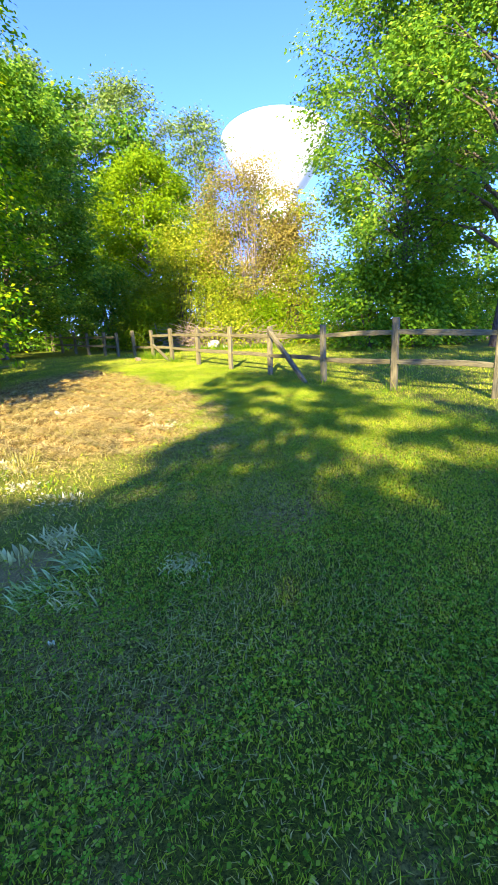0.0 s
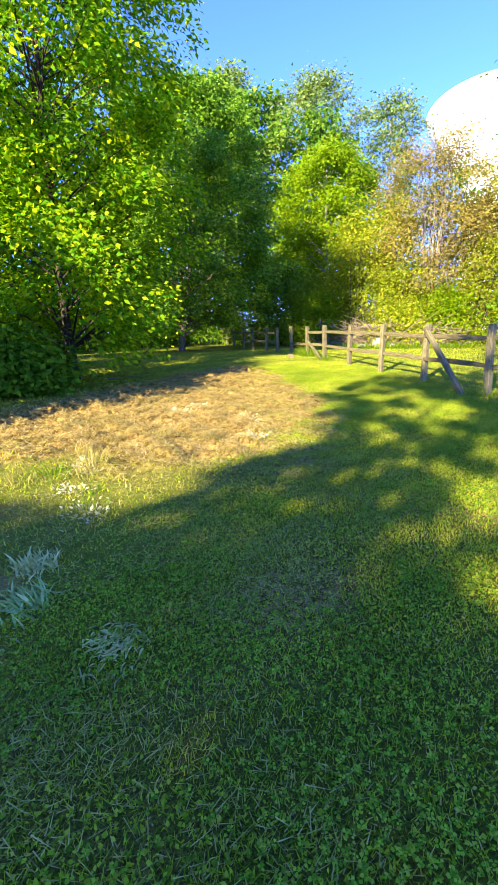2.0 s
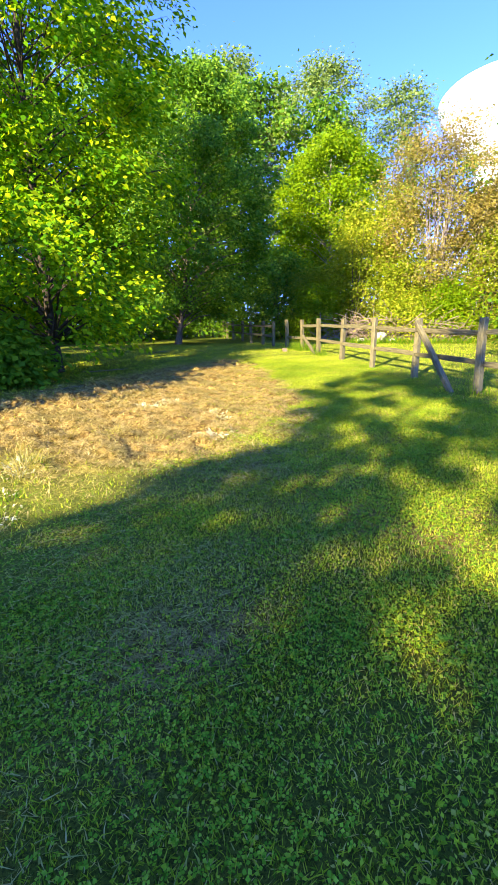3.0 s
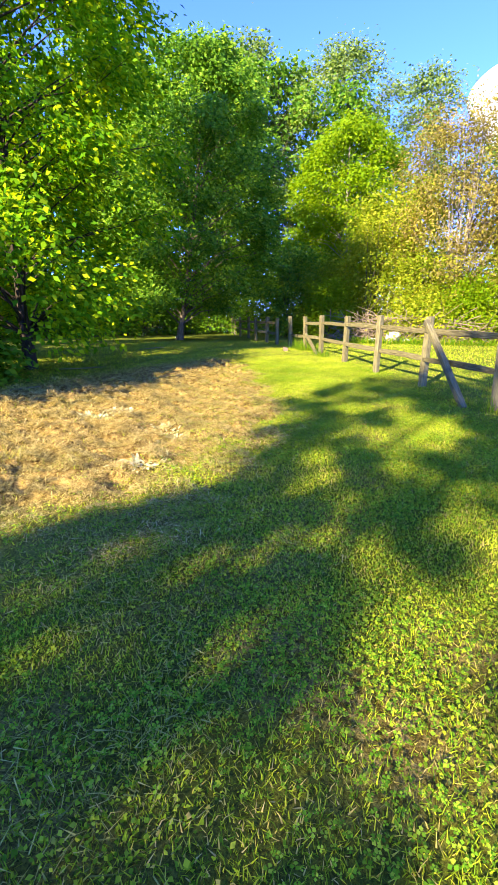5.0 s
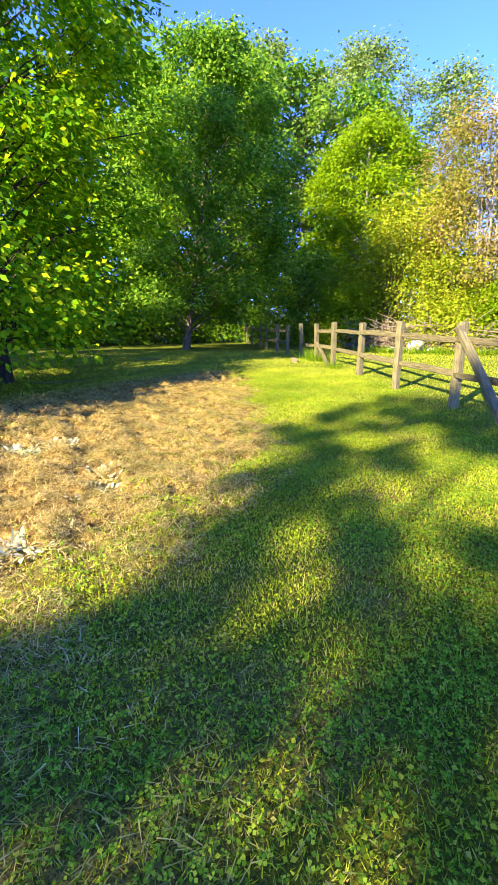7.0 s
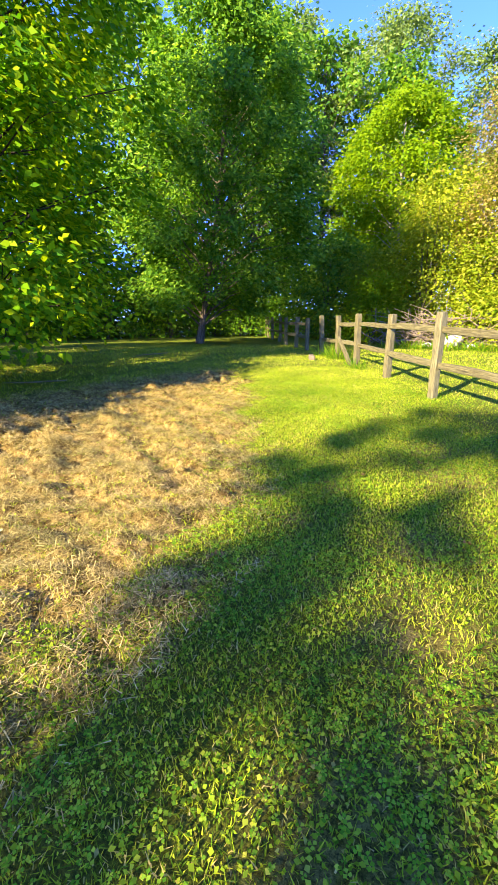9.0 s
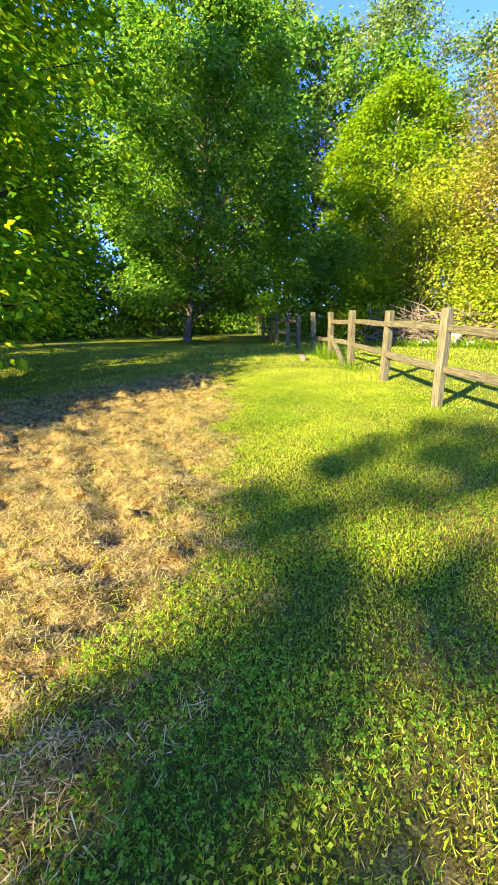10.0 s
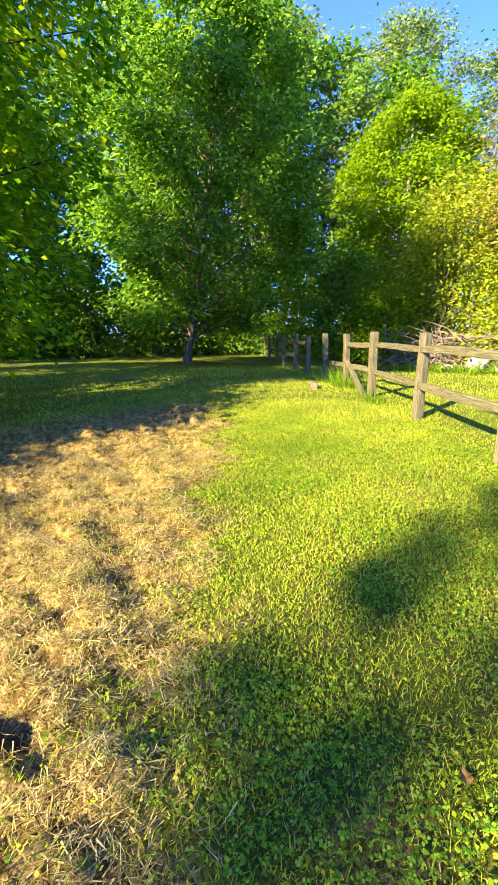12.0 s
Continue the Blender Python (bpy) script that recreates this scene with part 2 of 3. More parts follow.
def bareness(x, y):
    """The patch of bare earth among the wilted plants."""
    return 0.85 * np.exp(-(((x + 1.40) / 0.24) ** 2 + ((y - 2.40) / 0.24) ** 2 + 0.35 * wavy(x, y, 0.3)) ** 2)


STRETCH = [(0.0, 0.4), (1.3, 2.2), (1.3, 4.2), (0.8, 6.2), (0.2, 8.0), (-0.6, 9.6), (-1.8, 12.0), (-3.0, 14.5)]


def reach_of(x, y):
    """Distance from the line of the walk."""
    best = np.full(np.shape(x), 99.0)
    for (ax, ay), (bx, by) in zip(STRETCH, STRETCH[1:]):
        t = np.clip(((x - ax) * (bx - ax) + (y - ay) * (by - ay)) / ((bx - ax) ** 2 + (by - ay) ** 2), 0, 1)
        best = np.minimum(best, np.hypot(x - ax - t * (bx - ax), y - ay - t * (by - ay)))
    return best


def blade_shade_at(x, y):
    """Shade painted under the grass blades: 1 along the walk, 0 far off."""
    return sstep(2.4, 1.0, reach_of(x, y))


# ---- ground ----
def spread(lo, hi, step, far):
    mid = np.arange(lo, hi + 1e-6, step)
    grow = step * 1.28 ** np.arange(1, 40)
    out = np.cumsum(grow)
    out = out[out < far]
    return np.concatenate([(lo - out)[::-1], mid, hi + out])


def build_ground():
    gx, gy = spread(-6, 3.5, 0.05, 900), spread(0.5, 14, 0.05, 900)
    X, Y = np.meshgrid(gx, gy)
    Z = lie(X, Y)
    V = np.stack([X, Y, Z], -1).reshape(-1, 3)
    w = len(gx)
    i = (np.arange(len(gy) - 1)[:, None] * w + np.arange(w - 1)[None, :]).ravel()
    me = np_mesh("ground", V, np.stack([i, i + 1, i + w + 1, i + w], 1))
    for name, f in (("dry", patchy), ("soil", soilness), ("bare", bareness), ("blade_shade", blade_shade_at)):
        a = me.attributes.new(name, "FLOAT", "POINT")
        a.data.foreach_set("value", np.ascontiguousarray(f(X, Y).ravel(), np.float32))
    ob = part("ground", me, TURF)
    smooth(ob)
    tagged(ob, "uneven mown lawn with clover and a strip of dry straw", "lawn", kind="structure")


build_ground()


# ---- fence ----
def beam(name, a, b, w, h, material, parent, seed, segs=7, taper=1.0, label=""):
    """A split timber from a to b: an uneven bevelled bar with worn ends, its grain along its own z."""
    rng = np.random.RandomState(seed)
    a, b = Vector(a), Vector(b)
    L = (b - a).length
    c = 0.24
    ring = np.array([(-1 + c, -1), (1 - c, -1), (1, -1 + c), (1, 1 - c), (1 - c, 1), (-1 + c, 1), (-1, 1 - c), (-1, -1 + c)]) * 0.5
    ring = ring * (1 + rng.uniform(-0.09, 0.09, ring.shape))
    V, F = [], []
    bow = rng.uniform(-0.012, 0.012, 2) * L
    levels = [0.0, 0.012 / L] + list(np.linspace(0, 1, segs + 1)[1:-1]) + [1 - 0.012 / L, 1.0]
    for k, t in enumerate(levels):
        s = (1 + (taper - 1) * abs(2 * t - 1) ** 3) * (0.86 if k in (0, len(levels) - 1) else 1.0) * (1 + rng.uniform(-0.05, 0.05))
        off = bow * math.sin(math.pi * t) + rng.uniform(-0.003, 0.003, 2)
        for p in ring:
            V.append((p[0] * w * s + off[0], p[1] * h * s + off[1], t * L + (rng.uniform(-0.006, 0.006) if k in (0, len(levels) - 1) else 0)))
    n = 8
    for k in range(len(levels) - 1):
        for j in range(n):
            F.append((k * n + j, k * n + (j + 1) % n, (k + 1) * n + (j + 1) % n, (k + 1) * n + j))
    me = bpy.data.meshes.new(name)
    top = (len(levels) - 1) * n
    me.from_pydata(V, [], F + [tuple(range(n))[::-1], tuple(range(top, top + n))])
    ob = part(name, me, material, parent, label)
    z = (b - a).normalized()
    side = Vector((0, 0, 1)) if abs(z.z) < 0.8 else Vector((0.77, -0.63, 0))
    y = (side - z * side.dot(z)).normalized()
    x = y.cross(z)
    m = Matrix((x, y, z)).transposed().to_4x4()
    m.translation = a
    ob.matrix_world = m
    return ob


def holder(name, label, category, group=""):
    ob = new(name)
    return tagged(ob, label, category, group)


POSTS = [(5.5, 6.1, 1.40), (4.25, 7.45, 1.38), (3.0, 8.95, 1.44), (1.87, 10.62, 1.36), (0.67, 12.3, 1.38), (-0.45, 13.68, 1.42),
         (-1.62, 15.42, 1.42), (-2.75, 16.95, 1.455), (-3.72, 18.25, 1.43), (-4.85, 19.75, 1.455)]      # x, y, height of the top
FAR_POSTS = [(-5.9, 21.0, 1.4), (-6.85, 22.1, 1.45), (-8.4, 24.3, 1.45), (-10.0, 26.7, 1.5), (-11.7, 29.0, 1.5), (-13.2, 31.2, 1.55),
             (-14.6, 33.4, 1.55), (-16.2, 36.0, 1.55), (-17.8, 38.7, 1.6)]


def build_fence(posts, label, seed, rails):
    fence = holder("split_rail_fence", label, "fence", "fences round the paddock")
    rng = np.random.RandomState(seed)
    tops = []
    for k, (x, y, top) in enumerate(posts):
        z = float(lie(x, y))
        h = top - z
        lean = rng.uniform(-0.03, 0.03, 2)
        beam("post", (x, y, z - 0.15), (x + lean[0], y + lean[1], z + h), 0.125, 0.12, FENCE, fence, seed + k, 5)
        tops.append((x, y, z, h))
    for k in range(len(posts) - 1):
        for low, high in rails(k):
            (x0, y0, z0, h0), (x1, y1, z1, h1) = tops[k], tops[k + 1]
            za, zb = z0 + h0 * low, z1 + h1 * high
            d = Vector((x1 - x0, y1 - y0, 0)).normalized() * 0.035
            a, b = Vector((x0, y0, za)) - d, Vector((x1, y1, zb)) + d
            side = Vector((-d.y, d.x, 0)) * (0.5 if k % 2 else -0.5)
            beam("rail", a + side, b + side, 0.065, 0.105, FENCE, fence, seed + 40 + 7 * k + int(low * 10), 8, 0.72)
    return fence


near_fence = build_fence(POSTS, "weathered grey two-rail timber fence with diagonal braces", 11,
                         lambda k: [(0.41, 0.40), (0.80, 0.81)] if k < 8 else [(0.42, 0.40)])
beam("brace", (1.43, 10.62, float(lie(1.43, 10.62)) - 0.02), (0.64, 12.22, 1.30), 0.10, 0.10, FENCE, near_fence, 91, 6)
beam("brace", (-2.82, 16.75, float(lie(-2.8, 16.7)) - 0.02), (-3.68, 18.12, 0.86), 0.09, 0.09, FENCE, near_fence, 92, 6)
build_fence(FAR_POSTS, "dark weathered rail fence in deep tree shade", 31, lambda k: [(0.42, 0.42), (0.80, 0.80)])


# ---- trees ----
def tube(path, radii, sides=7, rng=None):
    """Vertices and faces of a tapering tube along a path."""
    P, V, F = [Vector(p) for p in path], [], []
    for k, p in enumerate(P):
        t = (P[min(k + 1, len(P) - 1)] - P[max(k - 1, 0)]).normalized()
        u = t.cross(Vector((0.31, 0.95, 0.08))).normalized()
        v = t.cross(u)
        for j in range(sides):
            a = 2 * math.pi * j / sides
            r = radii[k] * (1 + (rng.uniform(-0.1, 0.1) if rng is not None else 0))
            V.append(p + (u * math.cos(a) + v * math.sin(a)) * r)
    for k in range(len(P) - 1):
        for j in range(sides):
            F.append((k * sides + j, k * sides + (j + 1) % sides, (k + 1) * sides + (j + 1) % sides, (k + 1) * sides + j))
    return [tuple(v) for v in V], F


def leaves(rng, centres, outward, size, droop=0.5, flat=0.6, narrow=0.55):
    """One folded four-cornered leaf at each centre."""
    n = len(centres)
    d = outward + rng.normal(0, 0.7, (n, 3))
    d[:, 2] = d[:, 2] * 0.6 - droop * rng.uniform(0.2, 1.3, n)
    d /= np.linalg.norm(d, axis=1, keepdims=True) + 1e-9
    up = rng.normal(0, flat, (n, 3)) + outward * 0.95
    up[:, 2] += 0.7
    s = np.cross(d, up)
    s /= np.linalg.norm(s, axis=1, keepdims=True) + 1e-9
    nrm = np.cross(s, d)
    L = size * rng.uniform(0.65, 1.3, (n, 1))
    W = L * narrow * rng.uniform(0.8, 1.2, (n, 1)) * 0.5
    mid = centres + d * L * 0.45
    V = np.stack([centres, mid + s * W + nrm * W * 0.25, centres + d * L - nrm * L * 0.08, mid - s * W + nrm * W * 0.25], 1)
    return V.reshape(-1, 3)


def crown_radius(u, kind):
    if kind == "cone":
        return np.interp(u, [0, 0.12, 0.3, 0.6, 0.85, 1], [0.62, 0.95, 1.0, 0.74, 0.42, 0.12])
    if kind == "column":
        return np.interp(u, [0, 0.2, 0.5, 0.8, 1], [0.45, 0.75, 1.0, 0.85, 0.25])
    if kind == "bush":
        return np.interp(u, [0, 0.2, 0.5, 0.8, 1], [0.95, 1.0, 0.92, 0.66, 0.2])
    if kind == "spreading":
        return np.interp(u, [0, 0.1, 0.35, 0.6, 0.85, 1], [1.0, 1.05, 1.0, 1.18, 0.9, 0.25])
    return np.interp(u, [0, 0.15, 0.4, 0.7, 0.9, 1], [0.55, 0.88, 1.0, 0.86, 0.55, 0.2])


def build_tree(name, label, at, h, R, z0, trunk, boughs, count, size, leaf, bark, seed, kind="oval", lean=(0, 0), clump=0.32,
               stems=1, droop=0.5, spray=0.30, fork=0.5, category="tree", group="", spots=()):
    """A tree: tapered trunk with limbs to every bough, and a crown of leaf sprays gathered in boughs."""
    rng = np.random.RandomState(seed)
    x, y = at
    thing = holder(name, label, category, group)
    thing.location = (x, y, float(lie(x, y)) - 0.04)
    V, F = [], []

    def add(path, radii, sides):
        v, f = tube(path, radii, sides, rng)
        o = len(V)
        V.extend(v)
        F.extend([tuple(i + o for i in q) for q in f])

    def axis(t, s=0):
        a = s * 2.4
        spread_ = 0.0 if stems == 1 else 0.30 * R * t
        return Vector((lean[0] * t + spread_ * math.cos(a) + 0.12 * math.sin(5 * t + seed), lean[1] * t + spread_ * math.sin(a) + 0.12 * math.cos(4 * t + seed), h * t))

    for s in range(stems):
        ts = np.linspace(0, 0.93, 11)
        rad = [trunk * (1.0 - 0.93 * t ** 0.8) * (1.5 if k == 0 else 1.0) for k, t in enumerate(ts)]
        add([axis(t, s) for t in ts], rad, 9)
    C, O = [], []
    per = max(count // (len(spots) or boughs), 20)
    boughs = len(spots) or boughs
    for k in range(boughs):
        u = (k + rng.uniform(0.1, 0.9)) / boughs
        u = u ** 0.9
        ang = k * 2.39996 + rng.uniform(-0.5, 0.5)
        rr = crown_radius(u, kind) * R
        reach = rr * rng.uniform(0.42, 0.95)
        zc = z0 + u * (h - z0) * 0.97
        ax = axis(min(zc / h, 1.0), k % stems)
        c = ax + Vector((math.cos(ang) * reach, math.sin(ang) * reach, 0))
        # Boughs set along the sun's rays so their shade falls on the spots.
        if spots:
            dy = rng.uniform(-1.2, 1.2)
            zc = (spots[k][1] - y - dy) * math.tan(SUN_EL) / -math.cos(SUN_AZ)
            ax = axis(min(zc / h, 1.0))
            c = Vector((spots[k][0] - x + math.sin(SUN_AZ) / math.tan(SUN_EL) * zc, dy, zc))
            reach, u, rr = abs(c.x - ax.x) + abs(dy), zc / h, R
        start = axis(max(0.06, min(0.9, (zc - reach * fork - 0.2) / h)), k % stems)
        knee = start.lerp(c, 0.5) + Vector((0, 0, 0.12 * reach)) + Vector(rng.uniform(-0.15, 0.15, 3))
        r0 = trunk * (0.32 - 0.22 * u) * (0.35 if spots else 1.0)
        tip = c + (c - knee) * 0.35
        add([start, start.lerp(knee, 0.5), knee, c, tip], [r0, r0 * 0.8, r0 * 0.6, r0 * 0.35, r0 * 0.12], 4)
        cr = clump * R * rng.uniform(0.75, 1.25) * (0.7 + 0.3 * rr / R)
        if spots:
            cr = spots[k][2]
        m = max(per // (8 if spots else 28), 3)
        d = rng.normal(0, 1, (m, 3))
        d /= np.linalg.norm(d, axis=1, keepdims=True)
        sc = np.array(c) + d * (rng.uniform(0.25, 1.0, (m, 1)) ** 0.6) * np.array([cr, cr, cr * 0.62])
        for q in sc[: min(max(m // 5, 2), 2)]:
            e = Vector(q)
            add([c.lerp(knee, 0.25), c.lerp(e, 0.5) + Vector((0, 0, 0.05)), e], [r0 * 0.25, r0 * 0.16, r0 * 0.05], 3)
        idx = rng.randint(0, m, per)
        sg = spray * rng.uniform(0.7, 1.3, (m, 1))
        off = rng.normal(0, 1, (per, 3)) * sg[idx] * np.array([1, 1, 0.6])
        C.append(sc[idx] + off)
        out = sc[idx] + off - np.array(ax)
        O.append(out / (np.linalg.norm(out, axis=1, keepdims=True) + 1e-6))
    C, O = np.concatenate(C), np.concatenate(O)
    keep = C[:, 2] > 0.12
    C, O = C[keep], O[keep]
    me = bpy.data.meshes.new("trunk")
    me.from_pydata(V, [], F)
    smooth(part("trunk", me, bark, thing))
    LV = leaves(rng, C, O, size, droop)
    part("crown", np_mesh("crown", LV, np.arange(len(LV)).reshape(-1, 4)), leaf, thing)
    return thing


build_tree("maple_tree", "broad bright green maple with low drooping boughs", (-9.2, 11.6), 15.5, 3.75, 1.2, 0.14, 150, 92000, 0.155, MAPLE, DARK_BARK, 3, "spreading", clump=0.25, spray=0.26)
build_tree("shade_tree", "tall dark green tree with a leaning pale trunk", (-12.2, 23.1), 13.2, 4.7, 1.6, 0.14, 130, 60000, 0.19, SHADY, BROWN_BARK, 5, "oval", (1.4, 0.8), clump=0.21, spray=0.26)
build_tree("lime_tree", "round bright yellow-green tree behind the fence", (-7.2, 37.0), 14.0, 4.3, 1.5, 0.2, 64, 36000, 0.23, LIME, PALE_BARK, 7, "oval", clump=0.25, spray=0.36)
build_tree("feathery_tree", "tall thin grey-green tree with feathery top", (-12.0, 46.0), 23.2, 6.6, 5.0, 0.28, 80, 28000, 0.27, GREY, PALE_BARK, 9, "oval", (1.5, 0), clump=0.2, spray=0.55, fork=0.9)
build_tree("feathery_tree", "tall thin grey-green tree behind the shade tree", (-18.5, 43.0), 24.0, 5.6, 4.0, 0.28, 54, 12000, 0.38, GREY, PALE_BARK, 19, "oval", (0.5, 0), clump=0.22, spray=0.55, fork=0.9)
build_tree("poplar_tree", "slender poplar with pale bare trunk", (-4.6, 52.0), 22.5, 3.4, 11.0, 0.22, 30, 10000, 0.30, GREY, PALE_BARK, 10, "column", clump=0.3, spray=0.55, fork=0.9)
build_tree("brown_tree", "thin-stemmed tree with brownish young leaves", (0.3, 29.0), 10.6, 3.1, 1.0, 0.10, 90, 26000, 0.135, RUST, PALE_BARK, 12, "oval", stems=7, clump=0.26, spray=0.40, fork=1.6)
build_tree("right_tree", "tall leafy green tree beyond the fence", (7.0, 20.4), 17.5, 4.3, 3.3, 0.18, 110, 62000, 0.15, MID, BARK, 14, "oval", clump=0.22, spray=0.30)
build_tree("right_tree", "tall dark-trunked green tree beyond the fence", (9.9, 17.6), 18.0, 5.0, 4.6, 0.28, 100, 44000, 0.18, MID, BARK, 15, "oval", clump=0.22, spray=0.30)
build_tree("right_tree", "slim green tree among the far trees", (10.0, 27.0), 15.0, 4.0, 3.0, 0.16, 40, 14000, 0.27, DARK, BARK, 16, "oval", clump=0.27, spray=0.34)

BUSHES = [(-3.4, 28.3, 6.4, 2.6, OLIVE), (3.2, 28.6, 5.4, 2.3, OLIVE), (-1.0, 27.8, 4.2, 2.0, OLIVE), (5.6, 27.0, 4.4, 2.2, LIME),
          (-6.6, 30.0, 4.2, 2.2, OLIVE), (-9.2, 31.5, 5.5, 2.6, MID), (1.2, 27.0, 2.8, 1.6, LIME), (-4.2, 31.5, 8.0, 2.8, OLIVE),
          (8.2, 24.0, 3.6, 2.0, DARK), (12.4, 23.0, 3.4, 2.2, DARK), (-11.8, 33.5, 5.0, 2.5, DARK), (-1.6, 29.8, 7.2, 2.4, OLIVE), (2.6, 31.0, 8.2, 2.8, RUST), (-0.9, 26.2, 1.9, 1.5, OLIVE), (-5.6, 27.6, 3.0, 1.6, LIME), (1.2, 33.0, 10.2, 3.4, MID), (-2.0, 33.5, 9.2, 3.0, OLIVE), (4.6, 32.6, 9.8, 3.4, OLIVE), (5.3, 19.4, 3.6, 1.8, DARK), (7.2, 19.2, 3.2, 1.7, DARK), (9.2, 21.0, 2.8, 1.7, DARK), (-8.7, 8.9, 1.3, 0.9, DARK)]
shrubs = []
for k, (x, y, h, R, mat) in enumerate(BUSHES):
    dense = (5000 if k in (8, 9, 10) else 8000) if mat is DARK else 8000
    shrubs.append(build_tree("shrub", "yellowish sunlit shrub behind the fence" if mat is OLIVE else "dense green shrub at the wood's edge", (x, y), h, R, 0.15, 0.045, 44, dense, 0.17 if mat is DARK else 0.21 if y > 30.5 else 0.145, mat, BARK, 60 + k, "bush",
                             stems=5, clump=0.36, spray=0.42, fork=0.8, category="shrub", group="shrubs at the wood's edge"))

# The tree at (-23, 5.5) stands unseen, added to shade the far lawn.
WOODS = [(-20.5, 28.5), (-25.5, 22), (-18.0, 37), (-29, 15), (-15.0, 43), (-22, 35), (-30, 26), (-9.5, 44), (-24, 44), (-31, 34), (19, 38), (-25.5, 10.5), (-23, 5.5), (-34, 21), (-35, 29), (-28, 38)]
protos = []
for k, (x, y) in enumerate(WOODS):
    if k < 3:
        protos.append(build_tree("forest_tree", "dark leafy tree at the edge of the wood", (x, y), 18.5 + k, 5.4, 0.5, 0.24, 70, 9500, 0.41, MID, BARK, 80 + k, "oval", clump=0.26, spray=0.42, group="edge of the wood"))
    else:
        copy_thing(protos[k % 3], pose(x, y, float(lie(x, y)) - 0.04, 0, 0, 67.0 * k) @ Matrix.Scale(0.85 + 0.07 * (k % 5), 4))
UNDER = [(-17.5, 31.5), (-15, 35), (-20, 24.5), (-22.5, 20), (-24, 27), (-13, 38), (-23.5, 15.5), (-18.5, 28), (-20.5, 32), (-10, 38), (-25, 12), (-26, 19), (-1, 34), (4, 33), (-6, 35), (-21, 22.3), (8, 32), (14, 30), (-28, 22), (-27, 28.5), (-30, 17.5), (-24.5, 33), (-21, 39), (-28.5, 12.5), (-22, 25), (-24.5, 17.5), (-16.5, 33)]
for k, (x, y) in enumerate(UNDER):
    copy_thing(shrubs[(8, 9, 10)[k % 3]], pose(x, y, float(lie(x, y)) - 0.04, 0, 0, 53.0 * k) @ Matrix.Scale(0.75 + 0.1 * (k % 4), 4))

# unseen trees added behind the walk, crowns laid out to cast the lawn's shade
GAPS = [(0.7, 4.5, 0.22), (1.5, 4.8, 0.38), (1.85, 4.4, 0.28), (0.75, 3.5, 0.20), (1.2, 3.6, 0.22), (1.0, 5.65, 0.20), (1.5, 5.4, 0.26), (0.35, 6.65, 0.32), (1.6, 6.4, 0.28),
        (0.4, 7.2, 0.27), (1.2, 7.2, 0.30), (2.1, 6.1, 0.42), (0.95, 8.4, 0.4), (0.45, 8.45, 0.28), (0.15, 7.6, 0.25), (-0.55, 8.95, 0.32), (1.1, 9.4, 0.5), (0.25, 8.95, 0.28),
        (-0.8, 10.75, 0.25), (3.8, 7.4, 0.5), (2.6, 4.6, 0.34), (0.5, 10.6, 0.4), (-0.25, 11.3, 0.35), (-0.2, 10.15, 0.32)]      # x, y, radius of the gaps in the shade


def shade_at(x, y):
    """How closed the crowns stand over a spot of the lawn, along the sun's rays, 0 to 1."""
    left = np.interp(y, [0, 3, 3.5, 4, 5.2, 5.9, 6.5, 7.6, 8.5, 9.2, 10, 11, 14], [-4.5, -3.6, -1.9, -1.1, -1.05, -0.9, -0.2, -0.5, -0.75, -1.1, -1.3, -1.0, -0.3])
    left = left + 0.8 * wavy(x, y, 1.6, 1) * sstep(2.5, 0.5, y)
    v = sstep(-0.05, 0.2, x - left) * sstep(14.0, 12.0, y) * sstep(6.9, 5.4, x + 0.9 * wavy(x, y, 1.5)) * sstep(-5.5, -4.0, y + 0.8 * wavy(x, y, 1.7, 2))
    v = v * (1 - 0.62 * sstep(1.8, 2.6, x) * sstep(4.5, 6.0, y) * sstep(-0.3, 0.5, wavy(x, y * 0.6, 1.1, 2)))
    v = v * (1 - 0.75 * sstep(1.6, 2.4, x) * sstep(7.0, 8.5, y))
    for gx, gy, r in GAPS:
        v = v * (1 - np.exp(-(((x - gx) ** 2 + 0.45 * (y - gy) ** 2) / (1.1 * r * r)) ** 2))
    return v


jig = np.random.RandomState(77)
X, Y = np.meshgrid(np.arange(-4.2, 7.0, 0.26), np.arange(0.2, 14.0, 0.40))
X, Y = X.ravel() + jig.uniform(-0.13, 0.13, X.size), Y.ravel() + jig.uniform(-0.2, 0.2, X.size)
near_x, near_y = np.meshgrid(np.arange(-4.6, 6.4, 0.42), np.arange(-5.5, 0.2, 0.6))
X = np.concatenate([X, near_x.ravel() + jig.uniform(-0.2, 0.2, near_x.size)])
Y = np.concatenate([Y, near_y.ravel() + jig.uniform(-0.3, 0.3, near_y.size)])
low = (Y < 3.3) & (Y > 0.2)
X, Y = np.concatenate([X, X[low] + jig.uniform(-0.12, 0.12, low.sum())]), np.concatenate([Y, Y[low] + jig.uniform(-0.2, 0.2, low.sum())])
closed = shade_at(X, Y) > jig.uniform(0.15, 0.85, X.size)
for x, y, lo, hi, seed in ((-2.4, -11.3, -9.0, 0.6, 21), (1.8, -11.0, 0.6, 2.6, 26), (4.4, -11.6, 2.6, 9.0, 27)):
    sprays = [(a, b, jig.uniform(0.13, 0.22)) for a, b in zip(X[closed], Y[closed]) if lo <= a < hi]
    build_tree("shading_tree", "unseen leafy tree placed to shade the lawn", (x, y), 13.2, 4.0, 2.4, 0.14, 40, 84 * len(sprays), 0.125, SHADE_LIFT, BARK, seed, "oval", spray=0.10, spots=sprays)
